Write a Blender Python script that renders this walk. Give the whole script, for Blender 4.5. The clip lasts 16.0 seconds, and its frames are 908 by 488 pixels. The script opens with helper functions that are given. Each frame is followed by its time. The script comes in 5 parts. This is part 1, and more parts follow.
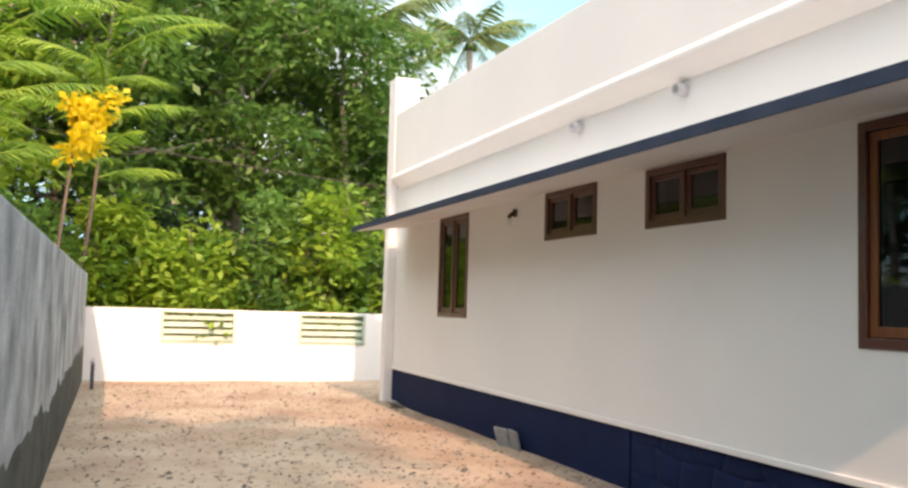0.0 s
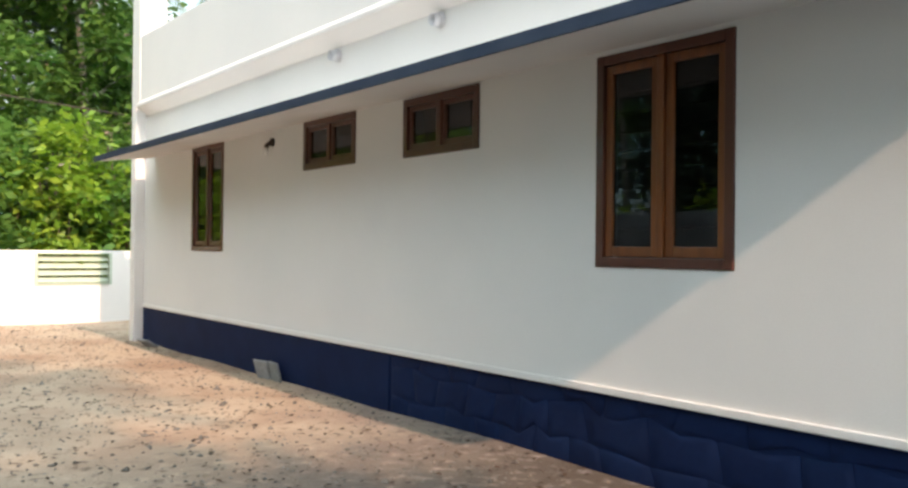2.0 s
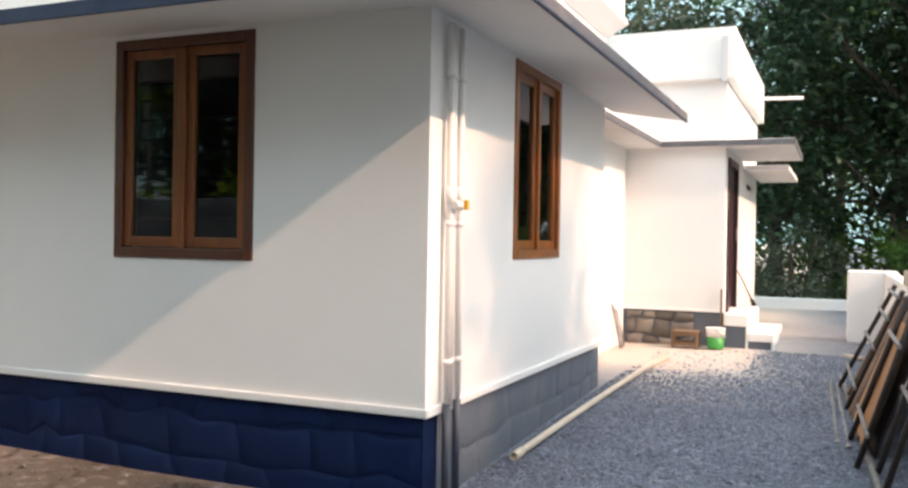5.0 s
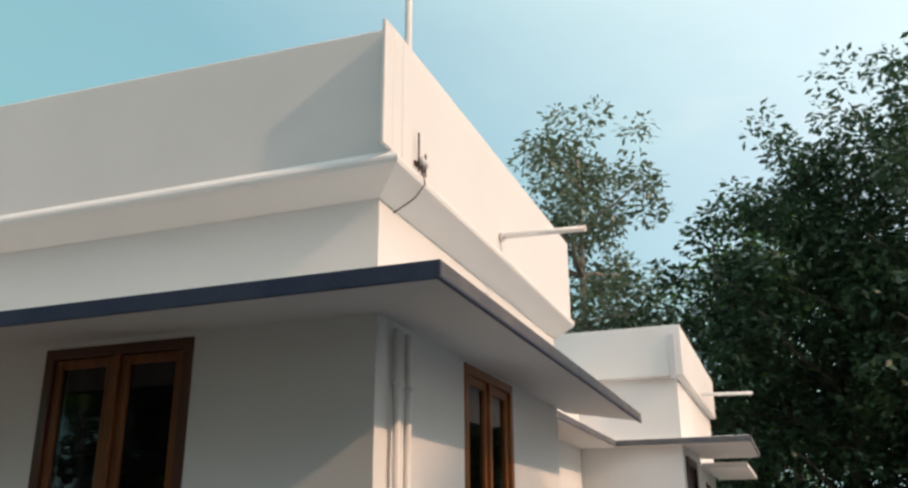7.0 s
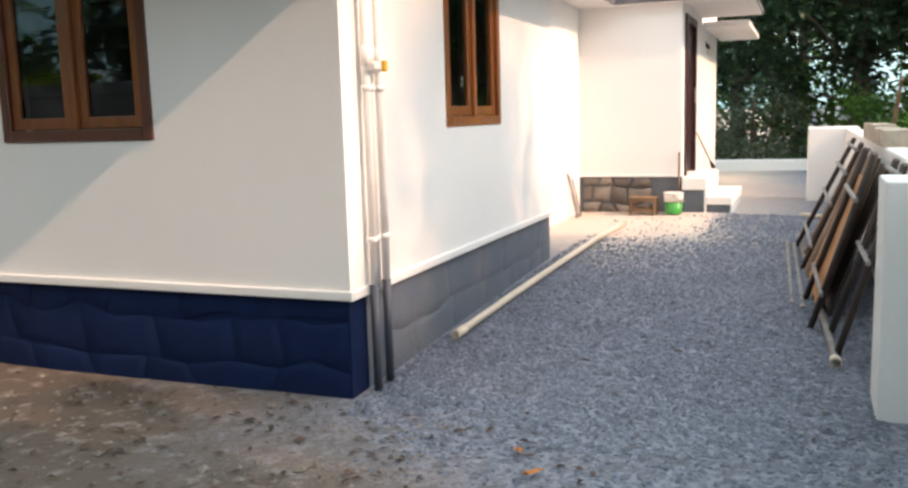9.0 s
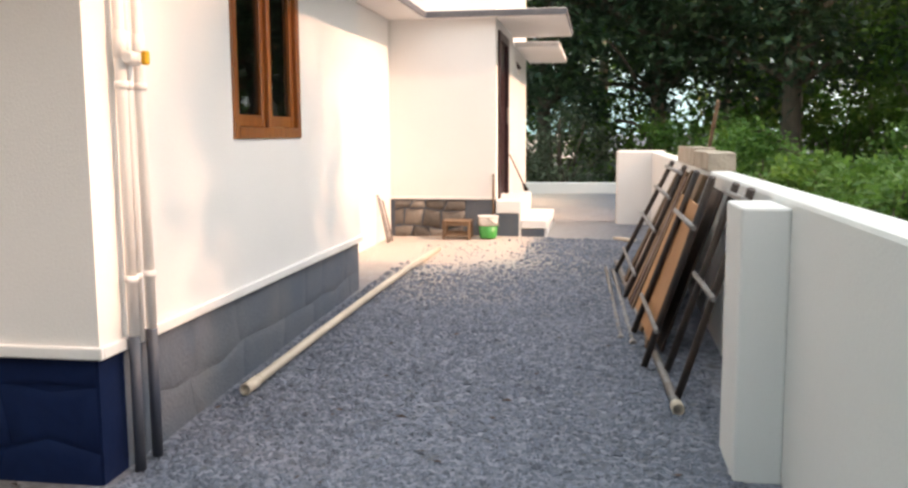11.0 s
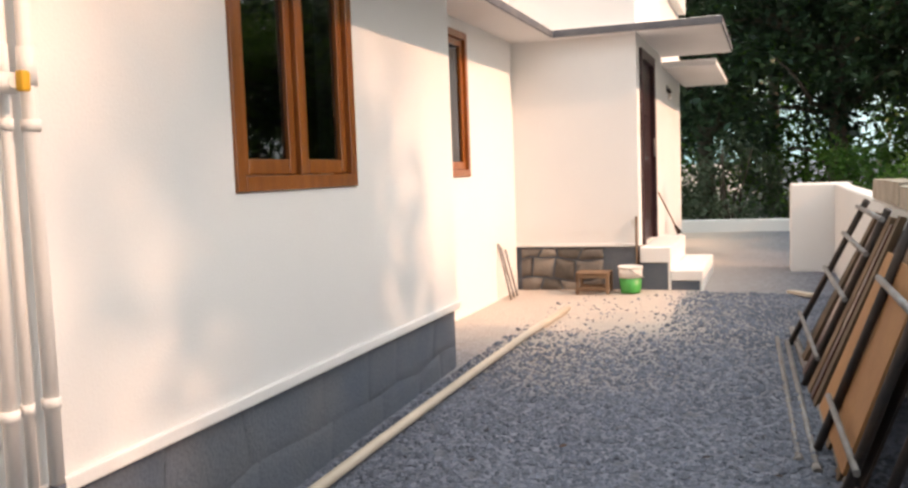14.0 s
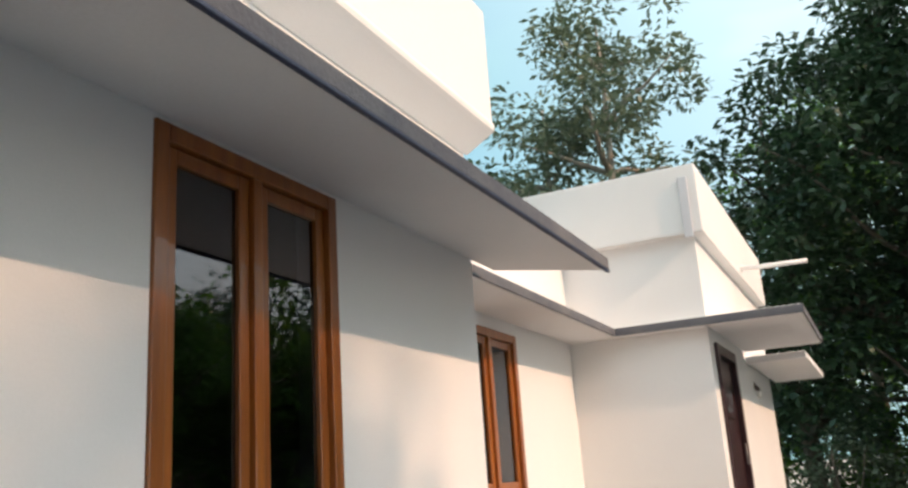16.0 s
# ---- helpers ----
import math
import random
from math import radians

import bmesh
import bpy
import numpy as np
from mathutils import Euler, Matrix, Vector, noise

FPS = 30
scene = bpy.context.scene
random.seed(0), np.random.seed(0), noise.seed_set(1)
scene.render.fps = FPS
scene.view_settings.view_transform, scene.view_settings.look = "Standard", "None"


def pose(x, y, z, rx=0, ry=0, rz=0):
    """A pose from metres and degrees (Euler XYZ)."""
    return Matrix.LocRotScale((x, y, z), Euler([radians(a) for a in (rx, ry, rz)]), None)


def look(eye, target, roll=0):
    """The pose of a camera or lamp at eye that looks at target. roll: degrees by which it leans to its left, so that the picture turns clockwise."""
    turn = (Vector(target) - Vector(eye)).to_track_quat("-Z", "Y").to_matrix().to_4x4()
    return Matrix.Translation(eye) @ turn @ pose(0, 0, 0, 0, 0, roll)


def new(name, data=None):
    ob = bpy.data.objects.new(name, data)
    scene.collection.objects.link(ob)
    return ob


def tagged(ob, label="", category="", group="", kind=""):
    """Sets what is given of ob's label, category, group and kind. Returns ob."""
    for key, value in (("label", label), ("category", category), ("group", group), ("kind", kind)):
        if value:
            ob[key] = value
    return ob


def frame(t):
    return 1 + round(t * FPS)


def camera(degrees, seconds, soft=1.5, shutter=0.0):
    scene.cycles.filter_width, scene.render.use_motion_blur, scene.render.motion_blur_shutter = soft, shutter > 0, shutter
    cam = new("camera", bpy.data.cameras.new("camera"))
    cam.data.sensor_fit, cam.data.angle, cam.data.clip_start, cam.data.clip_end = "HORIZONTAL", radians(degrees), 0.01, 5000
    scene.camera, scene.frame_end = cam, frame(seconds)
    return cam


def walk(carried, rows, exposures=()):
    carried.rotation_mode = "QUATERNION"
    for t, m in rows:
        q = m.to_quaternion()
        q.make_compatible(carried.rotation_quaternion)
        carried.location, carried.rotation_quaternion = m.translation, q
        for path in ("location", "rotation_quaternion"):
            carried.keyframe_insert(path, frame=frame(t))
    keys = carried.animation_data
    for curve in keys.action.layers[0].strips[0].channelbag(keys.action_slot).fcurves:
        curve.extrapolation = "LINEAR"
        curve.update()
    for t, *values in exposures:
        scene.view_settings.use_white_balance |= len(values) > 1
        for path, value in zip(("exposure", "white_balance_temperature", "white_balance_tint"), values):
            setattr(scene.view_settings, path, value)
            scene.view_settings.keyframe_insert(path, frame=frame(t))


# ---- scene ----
cam = camera(54.4, 16.0, 2.6)
PATH = [
    (0, (-4.094, -1.855, 1.451), (-3.383, 0.009, 1.596), 1.7),
    (0.5, (-4.119, -1.893, 1.436), (-3.318, -0.063, 1.539), 1.1),
    (1, (-4.203, -1.992, 1.419), (-3.285, -0.216, 1.487), 0.7),
    (1.5, (-4.145, -1.894, 1.402), (-3.095, -0.193, 1.442), 0.6),
    (2, (-4.095, -1.846, 1.391), (-2.905, -0.238, 1.402), 0.6),
    (2.5, (-4.121, -1.922, 1.383), (-2.769, -0.449, 1.366), 0.8),
    (3, (-4.239, -2.001, 1.401), (-2.695, -0.731, 1.341), 0.9),
    (3.5, (-4.318, -2.044, 1.409), (-2.623, -0.986, 1.318), 0.9),
    (3.7, (-4.336, -2.04, 1.413), (-2.589, -1.073, 1.31), 1.0),
    (5.8, (-4.065, -1.931, 1.497), (-2.184, -1.276, 1.679), 0.2),
    (6, (-4.043, -1.922, 1.515), (-2.191, -1.264, 1.886), 0.0),
    (6.5, (-4.067, -1.962, 1.504), (-2.291, -1.295, 2.138), -0.0),
    (7, (-4.017, -1.931, 1.534), (-2.241, -1.267, 2.172), -0.3),
    (7.5, (-3.915, -1.95, 1.522), (-2.064, -1.29, 1.891), -0.5),
    (8, (-3.906, -2.065, 1.436), (-2.039, -1.349, 1.456), -1.2),
    (8.5, (-3.863, -2.104, 1.394), (-2.069, -1.252, 1.157), -2.0),
    (9, (-3.752, -2.038, 1.366), (-1.912, -1.309, 1.08), -1.6),
    (9.5, (-3.629, -1.951, 1.373), (-1.701, -1.494, 1.099), -0.0),
    (9.7, (-3.556, -1.935, 1.359), (-1.61, -1.559, 1.094), 0.3),
    (12, (-2.539, -1.802, 1.317), (-0.579, -1.49, 1.072), -0.4),
    (12.5, (-2.333, -1.836, 1.313), (-0.375, -1.507, 1.075), -0.6),
    (13, (-2.132, -1.835, 1.305), (-0.175, -1.489, 1.079), -0.7),
    (13.5, (-1.789, -1.811, 1.333), (0.148, -1.36, 1.118), -0.5),
    (14, (-1.536, -1.892, 1.348), (0.34, -1.217, 1.188), -2.1),
    (14.5, (-1.314, -1.88, 1.354), (0.521, -1.084, 1.377), -2.0),
    (15, (-1.078, -1.832, 1.4), (0.733, -1.017, 1.635), -2.4),
    (15.5, (-0.823, -1.844, 1.413), (0.957, -1.031, 1.824), -3.5),
    (16, (-0.643, -1.916, 1.451), (1.112, -1.111, 1.976), -3.9),
]
walk(cam, [(t, look(eye, target, roll)) for t, eye, target, roll in PATH],
     ((0, 1.82, 6750, 25), (1.0, 1.75, 6550, 22), (2.0, 1.8, 6300, 17), (2.5, 1.85, 6200, 15), (3.7, 1.85, 6200, 15), (5.8, 1.6, 6750, 25), (6.5, 1.1, 6900, 25), (7.0, 0.75, 6550, 18), (7.5, 0.72, 5950, 11), (8.0, 1.1, 5750, 9), (8.5, 1.58, 6200, 15), (9.5, 1.82, 6850, 24), (12.5, 1.62, 7000, 25), (13.5, 1.48, 7000, 25), (14.5, 1.38, 7000, 25), (15, 1.2, 6750, 21), (16, 1.1, 6500, 18)))

# ---- light ----
SUN_AZ, SUN_EL = radians(8.0), radians(33.0)          # west of south, height
sun_way = Vector((-math.sin(SUN_AZ) * math.cos(SUN_EL), -math.cos(SUN_AZ) * math.cos(SUN_EL), math.sin(SUN_EL)))
sun_data = bpy.data.lights.new("sun", "SUN")
sun_data.energy, sun_data.angle, sun_data.color = 1.45, radians(0.8), (1.0, 0.66, 0.41)
sun = new("sun", sun_data)
sun.matrix_world = look(sun_way * 60, (0, 0, 0))
world = bpy.data.worlds.new("world")
scene.world = world
world.use_nodes = True
sky = world.node_tree.nodes.new("ShaderNodeTexSky")
sky.sky_type, sky.sun_disc = "NISHITA", False
sky.sun_elevation, sky.sun_rotation = SUN_EL, math.pi + SUN_AZ
sky.air_density, sky.dust_density, sky.ozone_density = 1.0, 2.5, 1.0
background = world.node_tree.nodes["Background"]
# thin high cloud over the whole sky
veil_at = world.node_tree.nodes.new("ShaderNodeTexCoord")
veil_size = world.node_tree.nodes.new("ShaderNodeMapping")
veil_size.inputs["Scale"].default_value = (1.0, 1.0, 2.6)
veil = world.node_tree.nodes.new("ShaderNodeTexNoise")
veil.inputs["Scale"].default_value, veil.inputs["Detail"].default_value, veil.inputs["Roughness"].default_value = 1.7, 6, 0.55
veil_span = world.node_tree.nodes.new("ShaderNodeMapRange")
for slot, value in zip((1, 2, 3, 4), (0.36, 0.66, 0.72, 0.97)):
    veil_span.inputs[slot].default_value = value
veil_mix = world.node_tree.nodes.new("ShaderNodeMix")
veil_mix.data_type = "RGBA"
# the haze is thin and teal away from the sun, and white towards it
toward = world.node_tree.nodes.new("ShaderNodeVectorMath")
toward.operation = "DOT_PRODUCT"
toward.inputs[1].default_value = sun_way
toward_span = world.node_tree.nodes.new("ShaderNodeMapRange")
for slot, value in zip((1, 2, 3, 4), (-0.25, 0.85, 0.0, 1.0)):
    toward_span.inputs[slot].default_value = value
haze = world.node_tree.nodes.new("ShaderNodeMix")
haze.data_type = "RGBA"
haze.inputs["A"].default_value, haze.inputs["B"].default_value = (1.05, 2.3, 2.3, 1), (6.2, 6.9, 6.6, 1)
# warm sunlit cloud in drifts
drift = world.node_tree.nodes.new("ShaderNodeTexNoise")
drift.inputs["Scale"].default_value, drift.inputs["Detail"].default_value, drift.inputs["Roughness"].default_value = 1.1, 4, 0.5
drift_span = world.node_tree.nodes.new("ShaderNodeMapRange")
for slot, value in zip((1, 2, 3, 4), (0.54, 0.74, 0.0, 0.8)):
    drift_span.inputs[slot].default_value = value
drift_mix = world.node_tree.nodes.new("ShaderNodeMix")
drift_mix.data_type = "RGBA"
drift_mix.inputs["B"].default_value = (5.2, 4.6, 4.0, 1)
for a, b in ((veil_at.outputs["Generated"], veil_size.inputs["Vector"]), (veil_at.outputs["Generated"], toward.inputs[0]), (toward.outputs["Value"], toward_span.inputs[0]), (toward_span.outputs[0], haze.inputs["Factor"]), (haze.outputs["Result"], veil_mix.inputs["B"]), (veil_size.outputs[0], veil.inputs["Vector"]), (veil.outputs["Fac"], veil_span.inputs[0]), (veil_span.outputs[0], veil_mix.inputs["Factor"]), (sky.outputs[0], veil_mix.inputs["A"]), (veil_size.outputs[0], drift.inputs["Vector"]), (drift.outputs["Fac"], drift_span.inputs[0]), (drift_span.outputs[0], drift_mix.inputs["Factor"]), (veil_mix.outputs["Result"], drift_mix.inputs["A"]), (drift_mix.outputs["Result"], background.inputs[0])):
    world.node_tree.links.new(a, b)
background.inputs[1].default_value = 0.15


# ---- materials ----
def material(name, base, rough=0.8, metal=0.0, second=None, scale=3.0, fine=60.0, bump=0.15, spread=0.5, grain=0.12, stretch=(1, 1, 1), coat=0.0, vary=0.0):
    """Two colours mixed by large stains, fine grain in value, and fine relief, at real size."""
    m = bpy.data.materials.new(name)
    m.use_nodes = True
    nodes, links = m.node_tree.nodes, m.node_tree.links
    shader = nodes["Principled BSDF"]
    place = nodes.new("ShaderNodeNewGeometry")
    size = nodes.new("ShaderNodeMapping")
    size.inputs["Scale"].default_value = stretch
    links.new(place.outputs["Position"], size.inputs["Vector"])
    large, small = nodes.new("ShaderNodeTexNoise"), nodes.new("ShaderNodeTexNoise")
    for n, s, d in ((large, scale, 5), (small, fine, 3)):
        n.inputs["Scale"].default_value, n.inputs["Detail"].default_value = s, d
        links.new(size.outputs[0], n.inputs["Vector"])
    ramp = nodes.new("ShaderNodeMapRange")
    ramp.inputs[1].default_value, ramp.inputs[2].default_value = 0.5 - spread / 2, 0.5 + spread / 2
    links.new(large.outputs["Fac"], ramp.inputs[0])
    mix = nodes.new("ShaderNodeMix")
    mix.data_type = "RGBA"
    mix.inputs["A"].default_value = (*base, 1)
    mix.inputs["B"].default_value = (*(second or [c * 0.88 for c in base]), 1)
    links.new(ramp.outputs[0], mix.inputs["Factor"])
    tone = nodes.new("ShaderNodeHueSaturation")
    value = nodes.new("ShaderNodeMapRange")
    value.inputs[3].default_value, value.inputs[4].default_value = 1 - grain, 1 + grain
    links.new(small.outputs["Fac"], value.inputs[0])
    if vary:
        info = nodes.new("ShaderNodeObjectInfo")
        geo = nodes.new("ShaderNodeMapRange")
        geo.inputs[3].default_value, geo.inputs[4].default_value = 1 - vary, 1 + vary
        add = nodes.new("ShaderNodeMath")
        add.operation = "ADD"
        links.new(info.outputs["Random"], add.inputs[0])
        links.new(place.outputs["Random Per Island"], add.inputs[1])
        part_of = nodes.new("ShaderNodeMath")
        part_of.operation = "FRACT"
        links.new(add.outputs[0], part_of.inputs[0])
        links.new(part_of.outputs[0], geo.inputs[0])
        times = nodes.new("ShaderNodeMath")
        times.operation = "MULTIPLY"
        links.new(geo.outputs[0], times.inputs[0])
        links.new(value.outputs[0], times.inputs[1])
        links.new(times.outputs[0], tone.inputs["Value"])
    else:
        links.new(value.outputs[0], tone.inputs["Value"])
    links.new(mix.outputs["Result"], tone.inputs["Color"])
    links.new(tone.outputs[0], shader.inputs["Base Color"])
    shader.inputs["Roughness"].default_value, shader.inputs["Metallic"].default_value = rough, metal
    shader.inputs["Coat Weight"].default_value = coat
    if bump:
        relief = nodes.new("ShaderNodeBump")
        relief.inputs["Strength"].default_value, relief.inputs["Distance"].default_value = bump, 0.02
        links.new(small.outputs["Fac"], relief.inputs["Height"])
        links.new(relief.outputs[0], shader.inputs["Normal"])
    return m


def leaf_material(name, base, second, light=0.35, rough=0.45):
    """Leaf blades: gloss on top, and light that passes through."""
    m = bpy.data.materials.new(name)
    m.use_nodes = True
    nodes, links = m.node_tree.nodes, m.node_tree.links
    shader, out = nodes["Principled BSDF"], nodes["Material Output"]
    geo = nodes.new("ShaderNodeNewGeometry")
    large = nodes.new("ShaderNodeTexNoise")
    large.inputs["Scale"].default_value = 0.7
    links.new(geo.outputs["Position"], large.inputs["Vector"])
    add = nodes.new("ShaderNodeMath")
    add.operation = "MULTIPLY_ADD"
    add.inputs[1].default_value = 0.5
    links.new(geo.outputs["Random Per Island"], add.inputs[0])
    span = nodes.new("ShaderNodeMapRange")
    span.inputs[1].default_value, span.inputs[2].default_value, span.inputs[3].default_value, span.inputs[4].default_value = 0.35, 0.65, 0.0, 0.5
    links.new(large.outputs["Fac"], span.inputs[0])
    links.new(span.outputs[0], add.inputs[2])
    mix = nodes.new("ShaderNodeMix")
    mix.data_type = "RGBA"
    mix.inputs["A"].default_value, mix.inputs["B"].default_value = (*base, 1), (*second, 1)
    links.new(add.outputs[0], mix.inputs["Factor"])
    links.new(mix.outputs["Result"], shader.inputs["Base Color"])
    shader.inputs["Roughness"].default_value = rough
    clear = nodes.new("ShaderNodeBsdfTranslucent")
    links.new(mix.outputs["Result"], clear.inputs["Color"])
    both = nodes.new("ShaderNodeMixShader")
    both.inputs[0].default_value = light
    links.new(shader.outputs[0], both.inputs[1])
    links.new(clear.outputs[0], both.inputs[2])
    links.new(both.outputs[0], out.inputs["Surface"])
    return m


WHITE = material("white_wall_paint", (0.80, 0.79, 0.77), 0.75, second=(0.74, 0.74, 0.73), scale=0.9, fine=90, bump=0.08, grain=0.03)
TRIM_WHITE = material("white_trim_paint", (0.82, 0.81, 0.79), 0.6, second=(0.75, 0.75, 0.74), scale=2, fine=70, bump=0.06, grain=0.03)
SOFFIT = material("soffit_paint", (0.74, 0.73, 0.72), 0.85, second=(0.66, 0.66, 0.66), scale=1.1, fine=60, bump=0.08, grain=0.04)
PLINTH = material("dark_plinth_paint", (0.002, 0.009, 0.043), 0.8, second=(0.004, 0.016, 0.064), scale=2.5, fine=22, bump=0.10, grain=0.14, vary=0.10)
PLINTH.node_tree.nodes["Principled BSDF"].inputs["Specular IOR Level"].default_value = 0.2
PLINTH_GREY = material("dusty_grey_plinth", (0.075, 0.105, 0.15), 0.85, second=(0.14, 0.15, 0.165), scale=1.7, fine=60, bump=0.3, grain=0.2)
EDGE = material("dark_slab_edge_paint", (0.010, 0.021, 0.058), 0.6, second=(0.032, 0.046, 0.085), scale=3, fine=70, bump=0.15, grain=0.15)
# south slab edges: sunlight on the dusty paint is put into this grey
EDGE_SUNLIT = material("sunlit_dusty_edge_paint", (0.085, 0.092, 0.112), 0.85, second=(0.15, 0.15, 0.155), scale=4, fine=70, bump=0.2, grain=0.2)
WOOD = material("varnished_teak", (0.36, 0.115, 0.018), 0.3, second=(0.19, 0.052, 0.010), scale=2.2, fine=18, bump=0.1, grain=0.25, stretch=(9, 9, 0.7), coat=0.4)
# teak again for the west window, its shade put into a darker brown
WOOD_SHADED = material("shaded_varnished_teak", (0.22, 0.068, 0.014), 0.4, second=(0.12, 0.036, 0.010), scale=2.2, fine=18, bump=0.1, grain=0.25, stretch=(9, 9, 0.7), coat=0.2)
WOOD_DARK = material("dark_varnished_wood", (0.11, 0.032, 0.016), 0.35, second=(0.065, 0.020, 0.012), scale=2.2, fine=18, bump=0.1, grain=0.25, stretch=(9, 9, 0.7), coat=0.3)
PLANK = material("weathered_plank", (0.24, 0.15, 0.085), 0.8, second=(0.13, 0.085, 0.055), scale=2.5, fine=25, bump=0.3, grain=0.25, stretch=(3, 3, 1), vary=0.3)
PLY = material("orange_plywood", (0.46, 0.23, 0.09), 0.7, second=(0.34, 0.15, 0.06), scale=3, fine=30, bump=0.12, grain=0.15)
STEEL = material("grey_painted_steel", (0.30, 0.30, 0.31), 0.5, 0.4, second=(0.20, 0.17, 0.15), scale=9, fine=80, bump=0.1, grain=0.15)
DARK_STEEL = material("dark_rusty_steel", (0.035, 0.033, 0.036), 0.6, 0.3, second=(0.085, 0.055, 0.040), scale=6, fine=70, bump=0.2, grain=0.2)
PVC = material("grey_white_pvc", (0.62, 0.63, 0.65), 0.4, second=(0.54, 0.55, 0.58), scale=4, fine=50, bump=0.03, grain=0.04)
PVC_DARK = material("dark_painted_pvc", (0.045, 0.055, 0.085), 0.5, second=(0.08, 0.09, 0.11), scale=5, fine=50, bump=0.08, grain=0.1)
CREAM = material("cream_pvc", (0.66, 0.58, 0.47), 0.45, second=(0.55, 0.47, 0.37), scale=4, fine=50, bump=0.05, grain=0.06)
OLD_WALL = material("mossy_grey_plaster", (0.44, 0.46, 0.47), 0.92, second=(0.13, 0.14, 0.145), scale=1.9, fine=28, bump=0.5, grain=0.28, spread=0.38)
MOSS = material("blackened_mossy_base", (0.014, 0.017, 0.012), 0.95, second=(0.075, 0.078, 0.07), scale=2.6, fine=40, bump=0.5, grain=0.3)
STONE = material("rubble_stone", (0.20, 0.175, 0.15), 0.9, second=(0.12, 0.11, 0.10), scale=4, fine=40, bump=0.4, grain=0.2, vary=0.35)
PEBBLE = material("gravel_pebble", (0.175, 0.197, 0.245), 0.9, second=(0.11, 0.127, 0.165), scale=1.6, fine=80, bump=0.2, grain=0.2, vary=0.32)
BLOCK = material("beige_block", (0.52, 0.45, 0.36), 0.9, second=(0.33, 0.27, 0.21), scale=6, fine=50, bump=0.4, grain=0.15)
GREEN = material("green_plastic", (0.05, 0.36, 0.07), 0.4, second=(0.04, 0.28, 0.06), scale=6, fine=40, bump=0.02, grain=0.05)
BUCKET_WHITE = material("white_plastic", (0.75, 0.74, 0.72), 0.4, second=(0.66, 0.65, 0.62), scale=6, fine=40, bump=0.02, grain=0.05)
YELLOW = material("yellow_plastic", (0.75, 0.42, 0.02), 0.4, second=(0.65, 0.36, 0.02), scale=6, fine=40, bump=0.02, grain=0.05)
DOOR_WOOD = material("dark_red_door_wood", (0.045, 0.012, 0.014), 0.4, second=(0.022, 0.010, 0.012), scale=2.2, fine=18, bump=0.1, grain=0.25, stretch=(9, 9, 0.7), coat=0.2)
# the unlit rooms' darkness is put into this plaster colour
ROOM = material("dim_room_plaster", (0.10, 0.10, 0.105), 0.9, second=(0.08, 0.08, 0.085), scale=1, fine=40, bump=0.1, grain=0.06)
CURTAIN = material("pale_curtain", (0.32, 0.34, 0.34), 0.9, second=(0.20, 0.23, 0.25), scale=3, fine=40, bump=0.1, grain=0.1, stretch=(6, 6, 0.5))
BARK = material("grey_bark", (0.16, 0.125, 0.095), 0.95, second=(0.085, 0.07, 0.055), scale=3, fine=25, bump=0.6, grain=0.3, stretch=(3, 3, 0.8))
PALE_BARK = material("pale_lichened_bark", (0.36, 0.33, 0.28), 0.95, second=(0.20, 0.18, 0.15), scale=3, fine=25, bump=0.5, grain=0.25, stretch=(2, 2, 1))
LITTER = material("fallen_leaf", (0.075, 0.042, 0.024), 0.9, second=(0.035, 0.024, 0.018), scale=5, fine=60, bump=0.1, grain=0.2, vary=0.5)
# sunlight and shade on the foliage are partly put into these leaf colours
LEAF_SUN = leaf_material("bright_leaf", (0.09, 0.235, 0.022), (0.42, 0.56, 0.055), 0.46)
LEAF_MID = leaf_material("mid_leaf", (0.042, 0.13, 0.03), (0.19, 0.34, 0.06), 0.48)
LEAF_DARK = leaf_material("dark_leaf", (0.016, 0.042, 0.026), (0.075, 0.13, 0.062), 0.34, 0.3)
LEAF_GREY = leaf_material("grey_green_leaf", (0.075, 0.115, 0.075), (0.17, 0.21, 0.13), 0.4)
PALM_LEAF = leaf_material("palm_leaf", (0.08, 0.14, 0.03), (0.20, 0.24, 0.06), 0.35)
FLOWER = leaf_material("yellow_flower", (0.80, 0.62, 0.01), (0.85, 0.74, 0.03), 0.5)


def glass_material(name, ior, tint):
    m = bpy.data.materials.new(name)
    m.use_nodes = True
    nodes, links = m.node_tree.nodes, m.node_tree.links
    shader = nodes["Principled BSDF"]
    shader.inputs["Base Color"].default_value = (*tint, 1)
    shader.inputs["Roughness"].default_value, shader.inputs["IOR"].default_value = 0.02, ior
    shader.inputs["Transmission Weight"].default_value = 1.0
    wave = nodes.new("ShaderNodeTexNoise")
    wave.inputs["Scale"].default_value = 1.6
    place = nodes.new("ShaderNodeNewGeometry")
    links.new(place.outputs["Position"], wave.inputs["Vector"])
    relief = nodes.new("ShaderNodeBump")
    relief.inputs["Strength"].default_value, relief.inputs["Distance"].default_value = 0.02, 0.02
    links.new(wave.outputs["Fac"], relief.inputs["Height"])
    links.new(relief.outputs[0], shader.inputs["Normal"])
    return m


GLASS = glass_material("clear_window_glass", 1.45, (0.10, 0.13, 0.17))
# south panes: index raised so that they reflect more than the west ones
REFLECTING_GLASS = glass_material("reflecting_window_glass", 1.75, (0.10, 0.13, 0.17))


